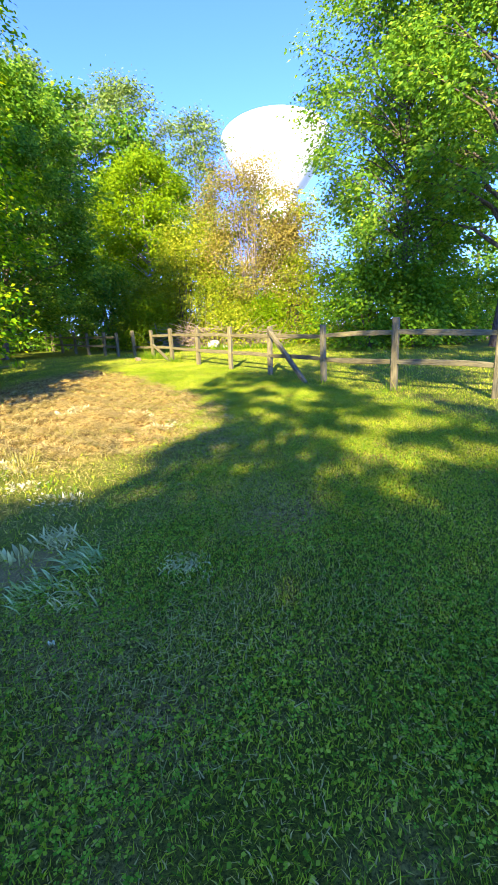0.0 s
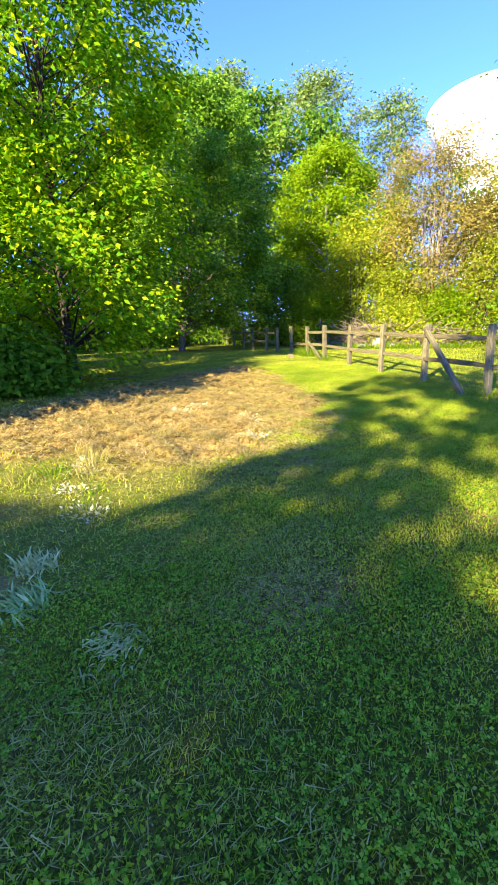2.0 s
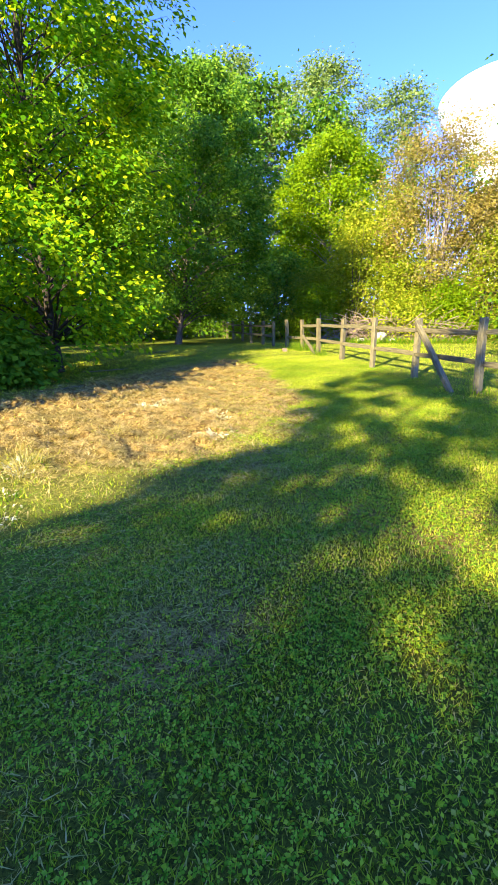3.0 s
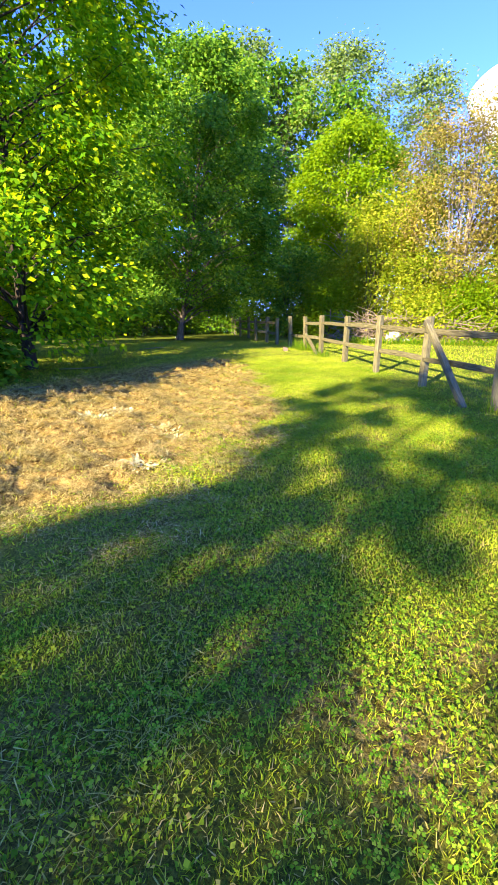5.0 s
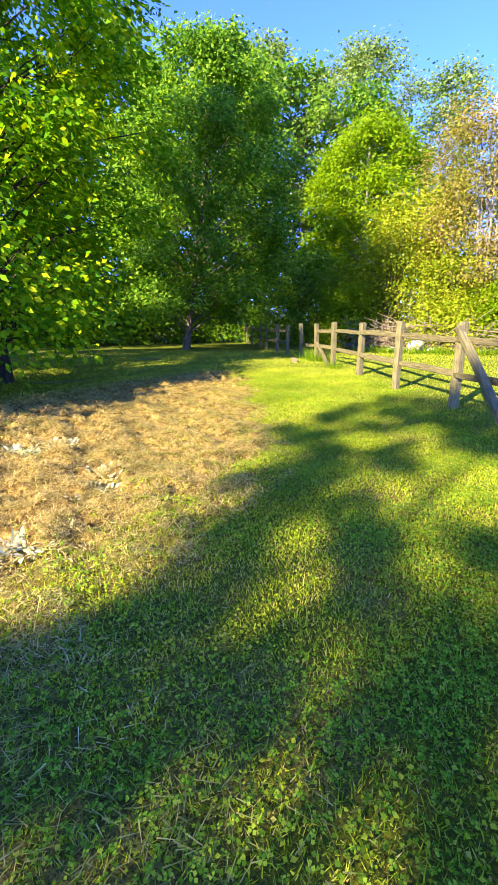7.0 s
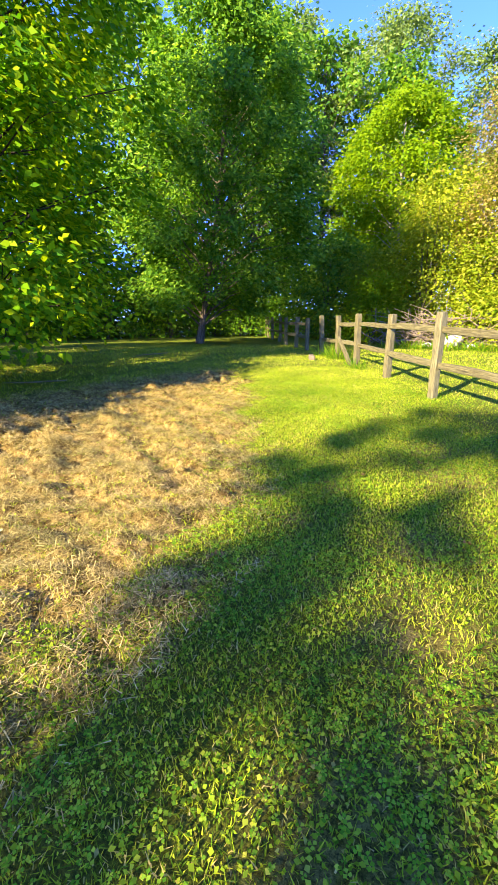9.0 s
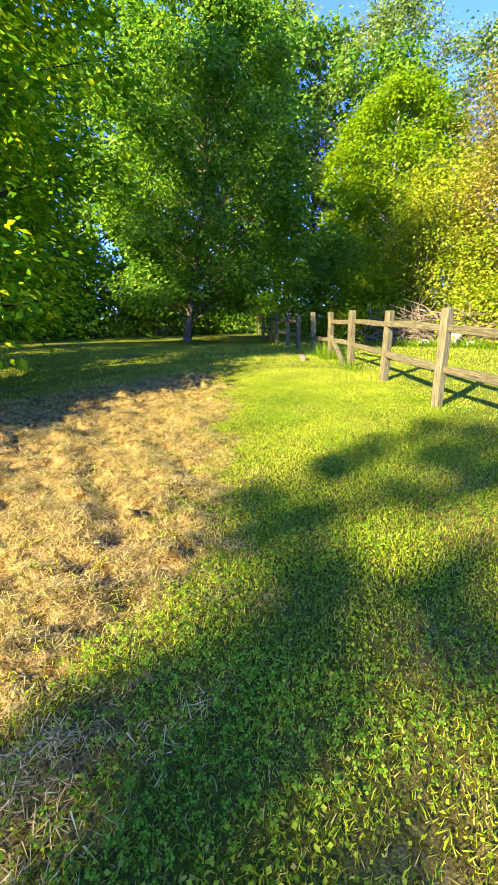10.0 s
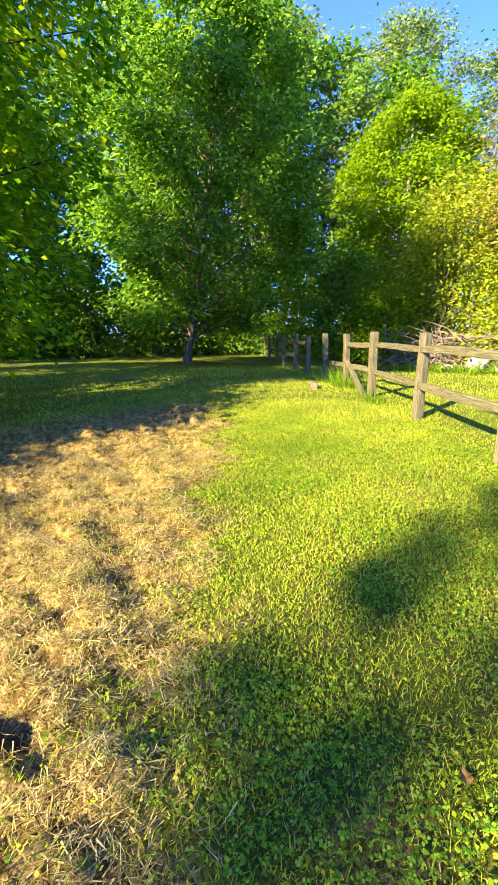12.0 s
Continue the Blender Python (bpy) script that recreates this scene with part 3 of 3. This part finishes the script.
build_tree("shading_tree", "unseen leafy tree placed to shade the lawn", (2.6, -12.5), 21.0, 4.8, 11.5, 0.26, 60, 15000, 0.30, MAPLE, BARK, 22, "oval", clump=0.24, spray=0.32)
build_tree("shading_tree", "unseen broad tree placed to shade the far lawn", (-8.7, 3.0), 6.3, 3.4, 0.5, 0.18, 70, 20000, 0.22, DARK, BARK, 24, "cone", clump=0.26, spray=0.28)
build_tree("shading_tree", "unseen broad tree placed to shade the far lawn", (-15.5, 4.0), 10.5, 4.2, 0.8, 0.2, 70, 16000, 0.27, DARK, BARK, 28, "oval", clump=0.26, spray=0.3)


# ---- water tower ----
def build_tower(at):
    tower = holder("water_tower", "white water tower with a rounded tank on one column", "water tower")
    tower.location = (*at, float(lie(*at)))

    def lathe(name, profile, sides=64):
        V = [(r * math.cos(2 * math.pi * j / sides), r * math.sin(2 * math.pi * j / sides), z) for r, z in profile for j in range(sides)]
        F = [(k * sides + j, k * sides + (j + 1) % sides, (k + 1) * sides + (j + 1) % sides, (k + 1) * sides + j) for k in range(len(profile) - 1) for j in range(sides)]
        me = bpy.data.meshes.new(name)
        me.from_pydata(V, [], F)
        return smooth(part(name, me, PAINT, tower))

    top = [(9.2 * math.sin(a) ** 0.9, 31.6 + 3.3 * math.cos(a)) for a in np.linspace(0.02, math.pi / 2, 14)]
    low = [(9.2 - 5.7 * t ** 1.5, 31.6 - 9.0 * t) for t in np.linspace(0.05, 1, 12)]
    lathe("tank", top + low)
    lathe("column", [(3.5, 22.6), (3.0, 20), (2.8, 14), (2.8, 6), (3.2, 3), (4.6, 0)])
    lathe("vent", [(0.5, 34.8), (0.5, 35.4), (0.75, 35.45), (0.72, 35.7), (0.02, 35.85)], 20)
    lathe("hatch", [(0.4, 34.8), (0.4, 35.1), (0.02, 35.15)], 16).location = (2.6, -0.5, -0.15)


build_tower((6.6, 85.0))


# ---- turf ----
def scatter(rng, n, x0, x1, y0, y1, lo, hi):
    x, y = rng.uniform(x0, x1, n), rng.uniform(y0, y1, n)
    d = reach_of(x, y)
    k = (d >= lo * rng.uniform(0.55, 1.0, n)) & (d < hi * rng.uniform(0.7, 1.0, n))
    return x[k], y[k]


def blade_mesh(name, rng, x, y, length, width, lean, two=True):
    """Grass blades: bent tapering strips, or single slivers farther off."""
    n = len(x)
    z = lie(x, y) - 0.004
    a = rng.uniform(0, 2 * np.pi, n)
    f = rng.uniform(0, 2 * np.pi, n)
    L = length * rng.uniform(0.45, 1.35, n)
    W = width * rng.uniform(0.7, 1.3, n) * 0.5
    b = lean * rng.uniform(0.2, 1.6, n)
    root = np.stack([x, y, z], 1)
    side = np.stack([np.cos(f), np.sin(f), 0 * f], 1) * W[:, None]
    go = np.stack([np.cos(a), np.sin(a), 0 * a], 1)
    up = np.array([0, 0, 1.0])
    tip = root + go * (L * np.sin(b))[:, None] + up * (L * np.cos(b))[:, None]
    if not two:
        return np_mesh(name, np.stack([root - side, root + side, tip], 1).reshape(-1, 3), np.arange(3 * n).reshape(-1, 3))
    mid = root + go * (0.55 * L * np.sin(b * 0.5))[:, None] + up * (0.55 * L * np.cos(b * 0.5))[:, None]
    V = np.stack([root - side, root + side, mid + side * 0.8, mid - side * 0.8, tip], 1).reshape(-1, 3)
    o = np.arange(n)[:, None] * 5
    F = np.concatenate([o + np.array([[0, 1, 2]]), o + np.array([[0, 2, 3]]), o + np.array([[3, 2, 4]])])
    return np_mesh(name, V, F)


def thinned(rng, x, y, most):
    k = rng.uniform(0, 1, len(x)) > patchy(x, y) * most + soilness(x, y) + 0.55 * bareness(x, y)
    return x[k], y[k]


def build_turf():
    rng = np.random.RandomState(500)
    bands = [("grass", 260000, -5.5, 4, 0.3, 17, 0.0, 2.0, 0.040, 0.0048, True), ("grass", 1250000, -4.6, 3.3, 0.3, 16.4, 0.0, 2.1, 0.036, 0.0058, False), ("grass", 400000, -7, 8, 0.8, 19, 2.0, 5.6, 0.042, 0.009, False),
             ("grass", 260000, -15, 9, 2, 28, 5.0, 12.0, 0.055, 0.018, False)]
    for name, n, x0, x1, y0, y1, lo, hi, L, W, two in bands:
        x, y = thinned(rng, *scatter(rng, n, x0, x1, y0, y1, lo, hi), 0.78)
        ob = part(name, blade_mesh(name, rng, x, y, L, W, 1.15, two), BLADE)
        tagged(ob, "short green lawn grass with yellowish blades", "grass", kind="stuff")
    # small round-leaved herbs close to the ground
    x, y = thinned(rng, *scatter(rng, 420000, -4, 4.5, 0.3, 15, 0.0, 2.6), 0.8)
    k = wavy(x, y, 0.7, 0) + rng.uniform(-0.7, 0.7, len(x)) > -0.15
    x, y = x[k], y[k]
    n = len(x)
    C = np.stack([x, y, lie(x, y) + rng.uniform(0.004, 0.034, n)], 1)
    a = rng.uniform(0, 6.28, n)
    V = leaves(rng, C, np.stack([np.cos(a), np.sin(a), 0 * a], 1), 0.017, 0.1, 0.5, 0.75)
    tagged(part("herb_leaves", np_mesh("herb_leaves", V, np.arange(len(V)).reshape(-1, 4)), HERB), "low small-leaved green weeds among the grass", "weeds", kind="stuff")
    # clover in patches
    x, y = scatter(rng, 200000, -4, 5, 0.3, 14, 0.0, 2.8)
    k = (wavy(x, y, 0.8, 1) + rng.uniform(-0.55, 0.55, len(x)) > 0.02) & (rng.uniform(0, 1, len(x)) > dryness(x, y) * 1.1 + soilness(x, y) + bareness(x, y))
    x, y = x[k], y[k]
    n = len(x)
    h, s, a = rng.uniform(0.02, 0.055, n), rng.uniform(0.004, 0.0082, n), rng.uniform(0, 6.28, n)
    c = np.stack([x, y, lie(x, y) + h], 1)
    V = []
    tilt = rng.uniform(-0.4, 0.4, (n, 2))
    for j in range(3):
        t = a + j * 2.094
        for r, w in ((0.1, 0.0), (1.1, -0.85), (1.75, 0.0), (1.1, 0.85)):
            dx, dy = (r * np.cos(t) - w * np.sin(t)) * s, (r * np.sin(t) + w * np.cos(t)) * s
            V.append(c + np.stack([dx, dy, tilt[:, 0] * dx + tilt[:, 1] * dy + 0.25 * abs(w) * s], 1))
    V = np.stack(V, 1).reshape(-1, 3)
    tagged(part("clover", np_mesh("clover", V, np.arange(len(V)).reshape(-1, 4)), CLOVER), "patches of green clover leaves in the lawn", "clover", kind="stuff")
    # straw lying on the mown strip
    x = np.concatenate([rng.uniform(-8, 0.5, 400000), rng.uniform(-4.5, 0.2, 360000)])
    y = np.concatenate([rng.uniform(2.5, 16.5, 400000), rng.uniform(4.8, 12.5, 360000)])
    heap = np.clip(0.5 + 0.55 * wavy(x, y, 0.34, 0) + 0.35 * wavy(x, y, 0.13, 1), 0, 1)
    k = rng.uniform(0, 1, len(x)) < (dryness(x, y) ** 1.3 - 0.7 * soilness(x, y)) * (0.12 + 1.2 * heap) * np.clip(1.5 - 0.16 * reach_of(x, y), 0.12, 1)
    x, y, heap = x[k], y[k], heap[k]
    n = len(x)
    far = np.clip(reach_of(x, y) / 2.2, 1.0, 3.0)
    a = rng.uniform(0, 6.28, n)
    L, W = rng.uniform(0.02, 0.075, n) * far ** 0.5, rng.uniform(0.0006, 0.0018, n) * far
    p = np.stack([x, y, lie(x, y) + rng.uniform(0.002, 0.045, n) * (0.25 + 1.6 * heap)], 1)
    e = np.stack([np.cos(a), np.sin(a), rng.normal(0, 0.4, n)], 1) * L[:, None] * 0.5
    s = np.stack([-np.sin(a), np.cos(a), rng.uniform(-0.5, 0.5, n)], 1) * W[:, None]
    V = np.stack([p - e - s * 1.5, p - e + s * 1.5, p + e], 1).reshape(-1, 3)
    x, y = rng.uniform(-3.2, 1.0, 90000), rng.uniform(0.6, 6.2, 90000)
    k = rng.uniform(0, 1, len(x)) < np.clip(0.42 + 0.6 * wavy(x + y, y - x, 0.9, 1), 0, 0.95) * sstep(1.0, -0.1, x - 0.25 * wavy(x, y, 0.8)) * sstep(0.6, 2.2, y) * (1 - dryness(x, y))
    x, y = x[k], y[k]
    n = len(x)
    a, L, W = rng.normal(0.9, 0.9, n), rng.uniform(0.03, 0.10, n), rng.uniform(0.0008, 0.0022, n)
    p = np.stack([x, y, lie(x, y) + rng.uniform(0.015, 0.05, n)], 1)
    e = np.stack([np.cos(a), np.sin(a), rng.normal(0, 0.25, n)], 1) * L[:, None] * 0.5
    s = np.stack([-np.sin(a), np.cos(a), rng.uniform(-0.5, 0.5, n)], 1) * W[:, None]
    U = np.stack([p - e - s, p - e + s, p + e], 1).reshape(-1, 3)
    tagged(part("clippings", np_mesh("clippings", U, np.arange(len(U)).reshape(-1, 3)), CLIPPING), "dull grey-green grass clippings strewn on the lawn", "clippings", kind="stuff")
    tagged(part("straw", np_mesh("straw", V, np.arange(len(V)).reshape(-1, 3)), STRAW), "loose dry straw lying where the grass was mown", "straw", kind="stuff")


build_turf()


# ---- tufts, wilted plants and litter ----
def tuft(name, label, at, n, length, width, lean, material, seed, spread_=0.05, category="plant", group="", way=None):
    """A tuft of bent strap leaves growing from one spot."""
    rng = np.random.RandomState(seed)
    x, y = rng.normal(0, spread_, n), rng.normal(0, spread_, n)
    a = np.arctan2(y, x) + rng.normal(0, 0.6, n) if way is None else rng.normal(way, 0.6, n)
    L, b = length * rng.uniform(0.5, 1.25, n), lean * rng.uniform(0.25, 1.4, n)
    root = np.stack([x, y, 0 * x - 0.01], 1)
    go, up = np.stack([np.cos(a), np.sin(a), 0 * a], 1), np.array([0, 0, 1.0])
    f = a + np.pi / 2 + rng.normal(0, 0.5, n)
    side = np.stack([np.cos(f), np.sin(f), rng.normal(0, 0.2, n)], 1)
    W = width * rng.uniform(0.6, 1.3, n) * 0.5
    rows, p = [], root
    for k, (w, t) in enumerate(((0.6, 0.0), (1.0, 0.33), (0.85, 0.66), (0.12, 1.0))):
        if k:
            ang = np.minimum(b * (0.4 + 0.6 * k), 1.9)
            p = p + go * (L / 3 * np.sin(ang))[:, None] + up * (L / 3 * np.cos(ang))[:, None]
        p = np.stack([p[:, 0], p[:, 1], np.maximum(p[:, 2], -0.01 if k == 0 else 0.008 + 0.01 * rng.uniform(0, 1, n))], 1)
        rows += [p - side * (W * w)[:, None], p + side * (W * w)[:, None]]
    V = np.stack(rows, 1).reshape(-1, 3)
    o = np.arange(n)[:, None] * 8
    F = np.concatenate([o + np.array([[2 * k, 2 * k + 1, 2 * k + 3, 2 * k + 2]]) for k in range(3)])
    ob = part(name, np_mesh(name, V, F), material)
    ob.location = (*at, float(lie(*at)))
    return tagged(ob, label, category, group, "stuff")


# Shade-tinted copy of PALE_LEAF: blue taken out against the blue skylight.
SHADE_WILT = leaf_material("shade_wilted_leaf", [(0.0, (0.46, 0.45, 0.17)), (0.5, (0.70, 0.66, 0.21)), (1.0, (0.86, 0.81, 0.31))], 0.3, 0.6, 2.0)
PALE_GREEN = leaf_material("pale_green_leaf", [(0.0, (0.34, 0.45, 0.11)), (0.6, (0.52, 0.63, 0.19)), (1.0, (0.74, 0.79, 0.30))], 0.3, 0.6, 2.0)
LONG_GREEN = leaf_material("long_grass", [(0.0, (0.10, 0.26, 0.012)), (0.6, (0.20, 0.36, 0.015)), (1.0, (0.42, 0.44, 0.04))], 0.45, 0.55, 2.0)
GOLD = leaf_material("golden_grass", [(0.0, (0.30, 0.27, 0.05)), (0.6, (0.48, 0.40, 0.09)), (1.0, (0.66, 0.55, 0.22))], 0.4, 0.6, 2.0)
WILTED = [(-1.51, 2.47, 14, 0.09, 0.020, 0.35, SHADE_WILT), (-1.30, 2.76, 90, 0.11, 0.010, 1.3, SHADE_WILT), (-1.04, 2.45, 110, 0.14, 0.010, 1.2, PALE_GREEN),
          (-1.20, 2.16, 90, 0.10, 0.010, 0.9, PALE_GREEN), (-0.96, 2.08, 60, 0.10, 0.010, 0.8, SHADE_WILT), (-0.42, 2.40, 130, 0.085, 0.009, 1.5, SHADE_WILT), (-1.58, 2.22, 20, 0.16, 0.006, 1.5, SHADE_WILT)]
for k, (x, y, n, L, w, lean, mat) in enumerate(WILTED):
    tuft("wilted_plant", "flattened pale wilted plant beside bare soil" if mat is SHADE_WILT else "pale green strappy plant flattened on the lawn", (x, y), int(n * 1.3), L, w * 1.3, lean, mat, 700 + k, 0.062, group="wilted plants", way=2.2 + 0.5 * k)
BLEACHED = [(-3.30, 7.70, 70, 0.13), (-3.18, 7.82, 60, 0.12), (-3.08, 8.02, 60, 0.12), (-1.87, 7.42, 50, 0.11), (-1.92, 7.62, 30, 0.10), (-1.74, 7.26, 30, 0.09), (-1.25, 6.32, 60, 0.13),
            (-2.64, 5.60, 40, 0.11), (-2.24, 5.30, 50, 0.11), (-2.60, 4.64, 40, 0.09), (-2.38, 4.38, 44, 0.09), (-2.12, 3.88, 40, 0.08), (-1.64, 3.54, 40, 0.07)]
for k, (x, y, n, L) in enumerate(BLEACHED):
    tuft("bleached_plant", "bleached dead plant lying in the straw", (x, y), 2 * n, 0.7 * L, 0.018 if k > 6 else 0.024, 1.2, PALE_LEAF, 720 + k, 0.10, group="bleached plants")
GOLDEN = [(-2.62, 4.15, 90, 0.30), (-2.45, 4.55, 110, 0.34), (-2.25, 4.3, 60, 0.26), (-1.62, 3.6, 60, 0.18), (-2.9, 5.6, 80, 0.26), (-2.5, 5.8, 70, 0.24), (-2.1, 5.9, 60, 0.2), (-2.75, 3.85, 60, 0.22), (-0.25, 2.12, 60, 0.10), (-1.9, 3.9, 50, 0.16), (-3.0, 4.9, 60, 0.24)]
for k, (x, y, n, L) in enumerate(GOLDEN):
    tuft("grass_tuft", "long yellowish grass tuft standing in the mown straw", (x, y), n, L * 0.6, 0.008, 0.8, GOLD if k % 3 else LONG_GREEN, 740 + k, 0.09, group="long grass tufts")
POST_GRASS = [(-3.55, 17.9, 90, 0.42), (-3.75, 18.1, 90, 0.5), (-3.95, 18.35, 80, 0.45), (-4.3, 18.7, 60, 0.4), (-3.3, 17.7, 60, 0.35), (-2.62, 16.5, 90, 0.22), (-2.45, 16.3, 70, 0.2), (-2.85, 16.9, 60, 0.25),
              (2.85, 8.75, 50, 0.22), (1.8, 10.5, 50, 0.2), (2.1, 10.4, 30, 0.2), (3.1, 8.8, 30, 0.25), (0.85, 12.0, 30, 0.14)]
for k, (x, y, n, L) in enumerate(POST_GRASS):
    tuft("post_grass", "long green grass growing round a fence post", (x, y), n, L, 0.010, 0.6, LONG_GREEN, 760 + k, 0.10, group="grass at the posts")


def lump(name, label, at, size, material, seed, sink=0.3, category="rock", group="", turn=0.0):
    """An angular weathered boulder or chunk."""
    rng = np.random.RandomState(seed)
    bm = bmesh.new()
    bmesh.ops.create_icosphere(bm, subdivisions=3, radius=1.0)
    cuts = [(Vector(rng.normal(0, 1, 3)).normalized(), rng.uniform(0.6, 0.85)) for _ in range(9)]
    for v in bm.verts:
        for d, c in cuts:
            e = v.co.dot(d) - c
            if e > 0:
                v.co -= d * e * 0.9
        v.co += v.co.normalized() * 0.05 * noise.noise(v.co * 3 + Vector((seed, 0, 0)))
        v.co = Vector((v.co.x * size[0], v.co.y * size[1], v.co.z * size[2])) * 0.5
    ob = part(name, bm, material)
    ob.matrix_world = pose(at[0], at[1], float(lie(*at)) + size[2] * (0.5 - sink), 0, 0, turn)
    return tagged(ob, label, category, group)


for k, (x, y, sx, sz) in enumerate([(-1.75, 24.7, 0.85, 0.75), (-2.6, 24.6, 0.6, 0.3), (-1.1, 24.5, 0.5, 0.28)]):
    lump("boulder", "pale boulder under the brush pile", (x, y), (sx, sx * 0.8, sz), ROCK, 800 + k, 0.22, group="boulders", turn=40 * k)


def brush(name, label, at, n, half, high, seed):
    """A heap of bare cut branches lying across one another."""
    rng = np.random.RandomState(seed)
    V, F = [], []
    for k in range(n):
        c = Vector((rng.normal(0, half * 0.45), rng.normal(0, 0.45), rng.uniform(0.05, high) * rng.uniform(0.3, 1)))
        d = Vector((rng.normal(0, 1), rng.normal(0, 0.6), rng.normal(0.1, 0.45))).normalized() * rng.uniform(0.4, 1.2)
        bend = Vector(rng.uniform(-0.15, 0.15, 3))
        a, b = c - d, c + d
        a.z, b.z = max(a.z, 0.02), max(b.z, 0.02)
        r = rng.uniform(0.009, 0.028)
        v, f = tube([a, c + bend, b], [r, r * 0.8, r * 0.3], 5)
        o = len(V)
        V.extend(v)
        F.extend([tuple(i + o for i in q) for q in f])
    me = bpy.data.meshes.new(name)
    me.from_pydata(V, [], F)
    ob = part(name, me, CUT)
    ob.location = (*at, float(lie(*at)))
    return tagged(ob, label, "brush", kind="stuff")


brush("brush_heap", "heap of dry cut branches behind the fence", (-2.2, 25.4), 260, 2.4, 1.5, 820)
brush("brush_heap", "heap of dry cut branches behind the fence", (0.6, 25.8), 150, 1.6, 1.2, 821)
for k in range(16):
    x, y = -3.9 + 0.42 * k, 24.0 + 0.15 * math.sin(2.1 * k)
    tuft("weed", "leafy green weed in front of the brush pile", (x, y), 90, 0.36, 0.03, 0.8, LONG_GREEN, 840 + k, 0.16, group="weeds at the brush pile")
log = beam("log", (-4.12, 17.45, float(lie(-4.12, 17.45)) + 0.055), (-4.28, 17.72, float(lie(-4.28, 17.72)) + 0.075), 0.13, 0.12, CUT, None, 95, 4)
tagged(log, "short sawn log lying on the grass", "log")
for k, (a, b) in enumerate([((-8.3, 11.5), (-7.2, 12.2)), ((-6.6, 8.4), (-6.1, 9.2)), ((-9.5, 16.4), (-9.0, 17.3))]):
    br = beam("fallen_branch", (*a, float(lie(*a)) + 0.03), (*b, float(lie(*b)) + 0.05), 0.03, 0.03, FENCE, None, 96 + k, 7, 0.5)
    tagged(br, "thin bare branch lying on the lawn", "branch", "fallen branches")


# ---- fallen leaves ----
BROWN = leaf_material("fallen_leaf", [(0.0, (0.22, 0.12, 0.04)), (1.0, (0.40, 0.23, 0.07))], 0.2, 0.6, 3.0)
for k, (x, y, size) in enumerate([(-0.61, 8.31, 0.038), (-0.64, 8.26, 0.03), (0.0, 10.6, 0.03), (0.55, 9.2, 0.03), (-0.35, 10.05, 0.035), (-0.92, 1.70, 0.02)]):
    V, n = [(0, 0, 0.012)], 11
    for j in range(n):
        a = 2 * math.pi * j / n
        r = size * (0.62 + 0.38 * abs(math.cos(2.5 * a + k))) * (0.8 if j % 2 else 1.0)
        V.append((r * math.cos(a), 0.75 * r * math.sin(a), 0.02 + 0.012 * math.sin(3 * a + k)))
    me = bpy.data.meshes.new("fallen_leaf")
    me.from_pydata(V, [], [(0, 1 + j, 1 + (j + 1) % n) for j in range(n)])
    leaf = part("fallen_leaf", me, BROWN if k < 5 else PALE_LEAF)
    leaf.matrix_world = pose(x, y, float(lie(x, y)) + 0.012, 8, -6, 70 * k)
    tagged(leaf, "curled brown dead leaf lying on the grass", "leaf", "fallen leaves")
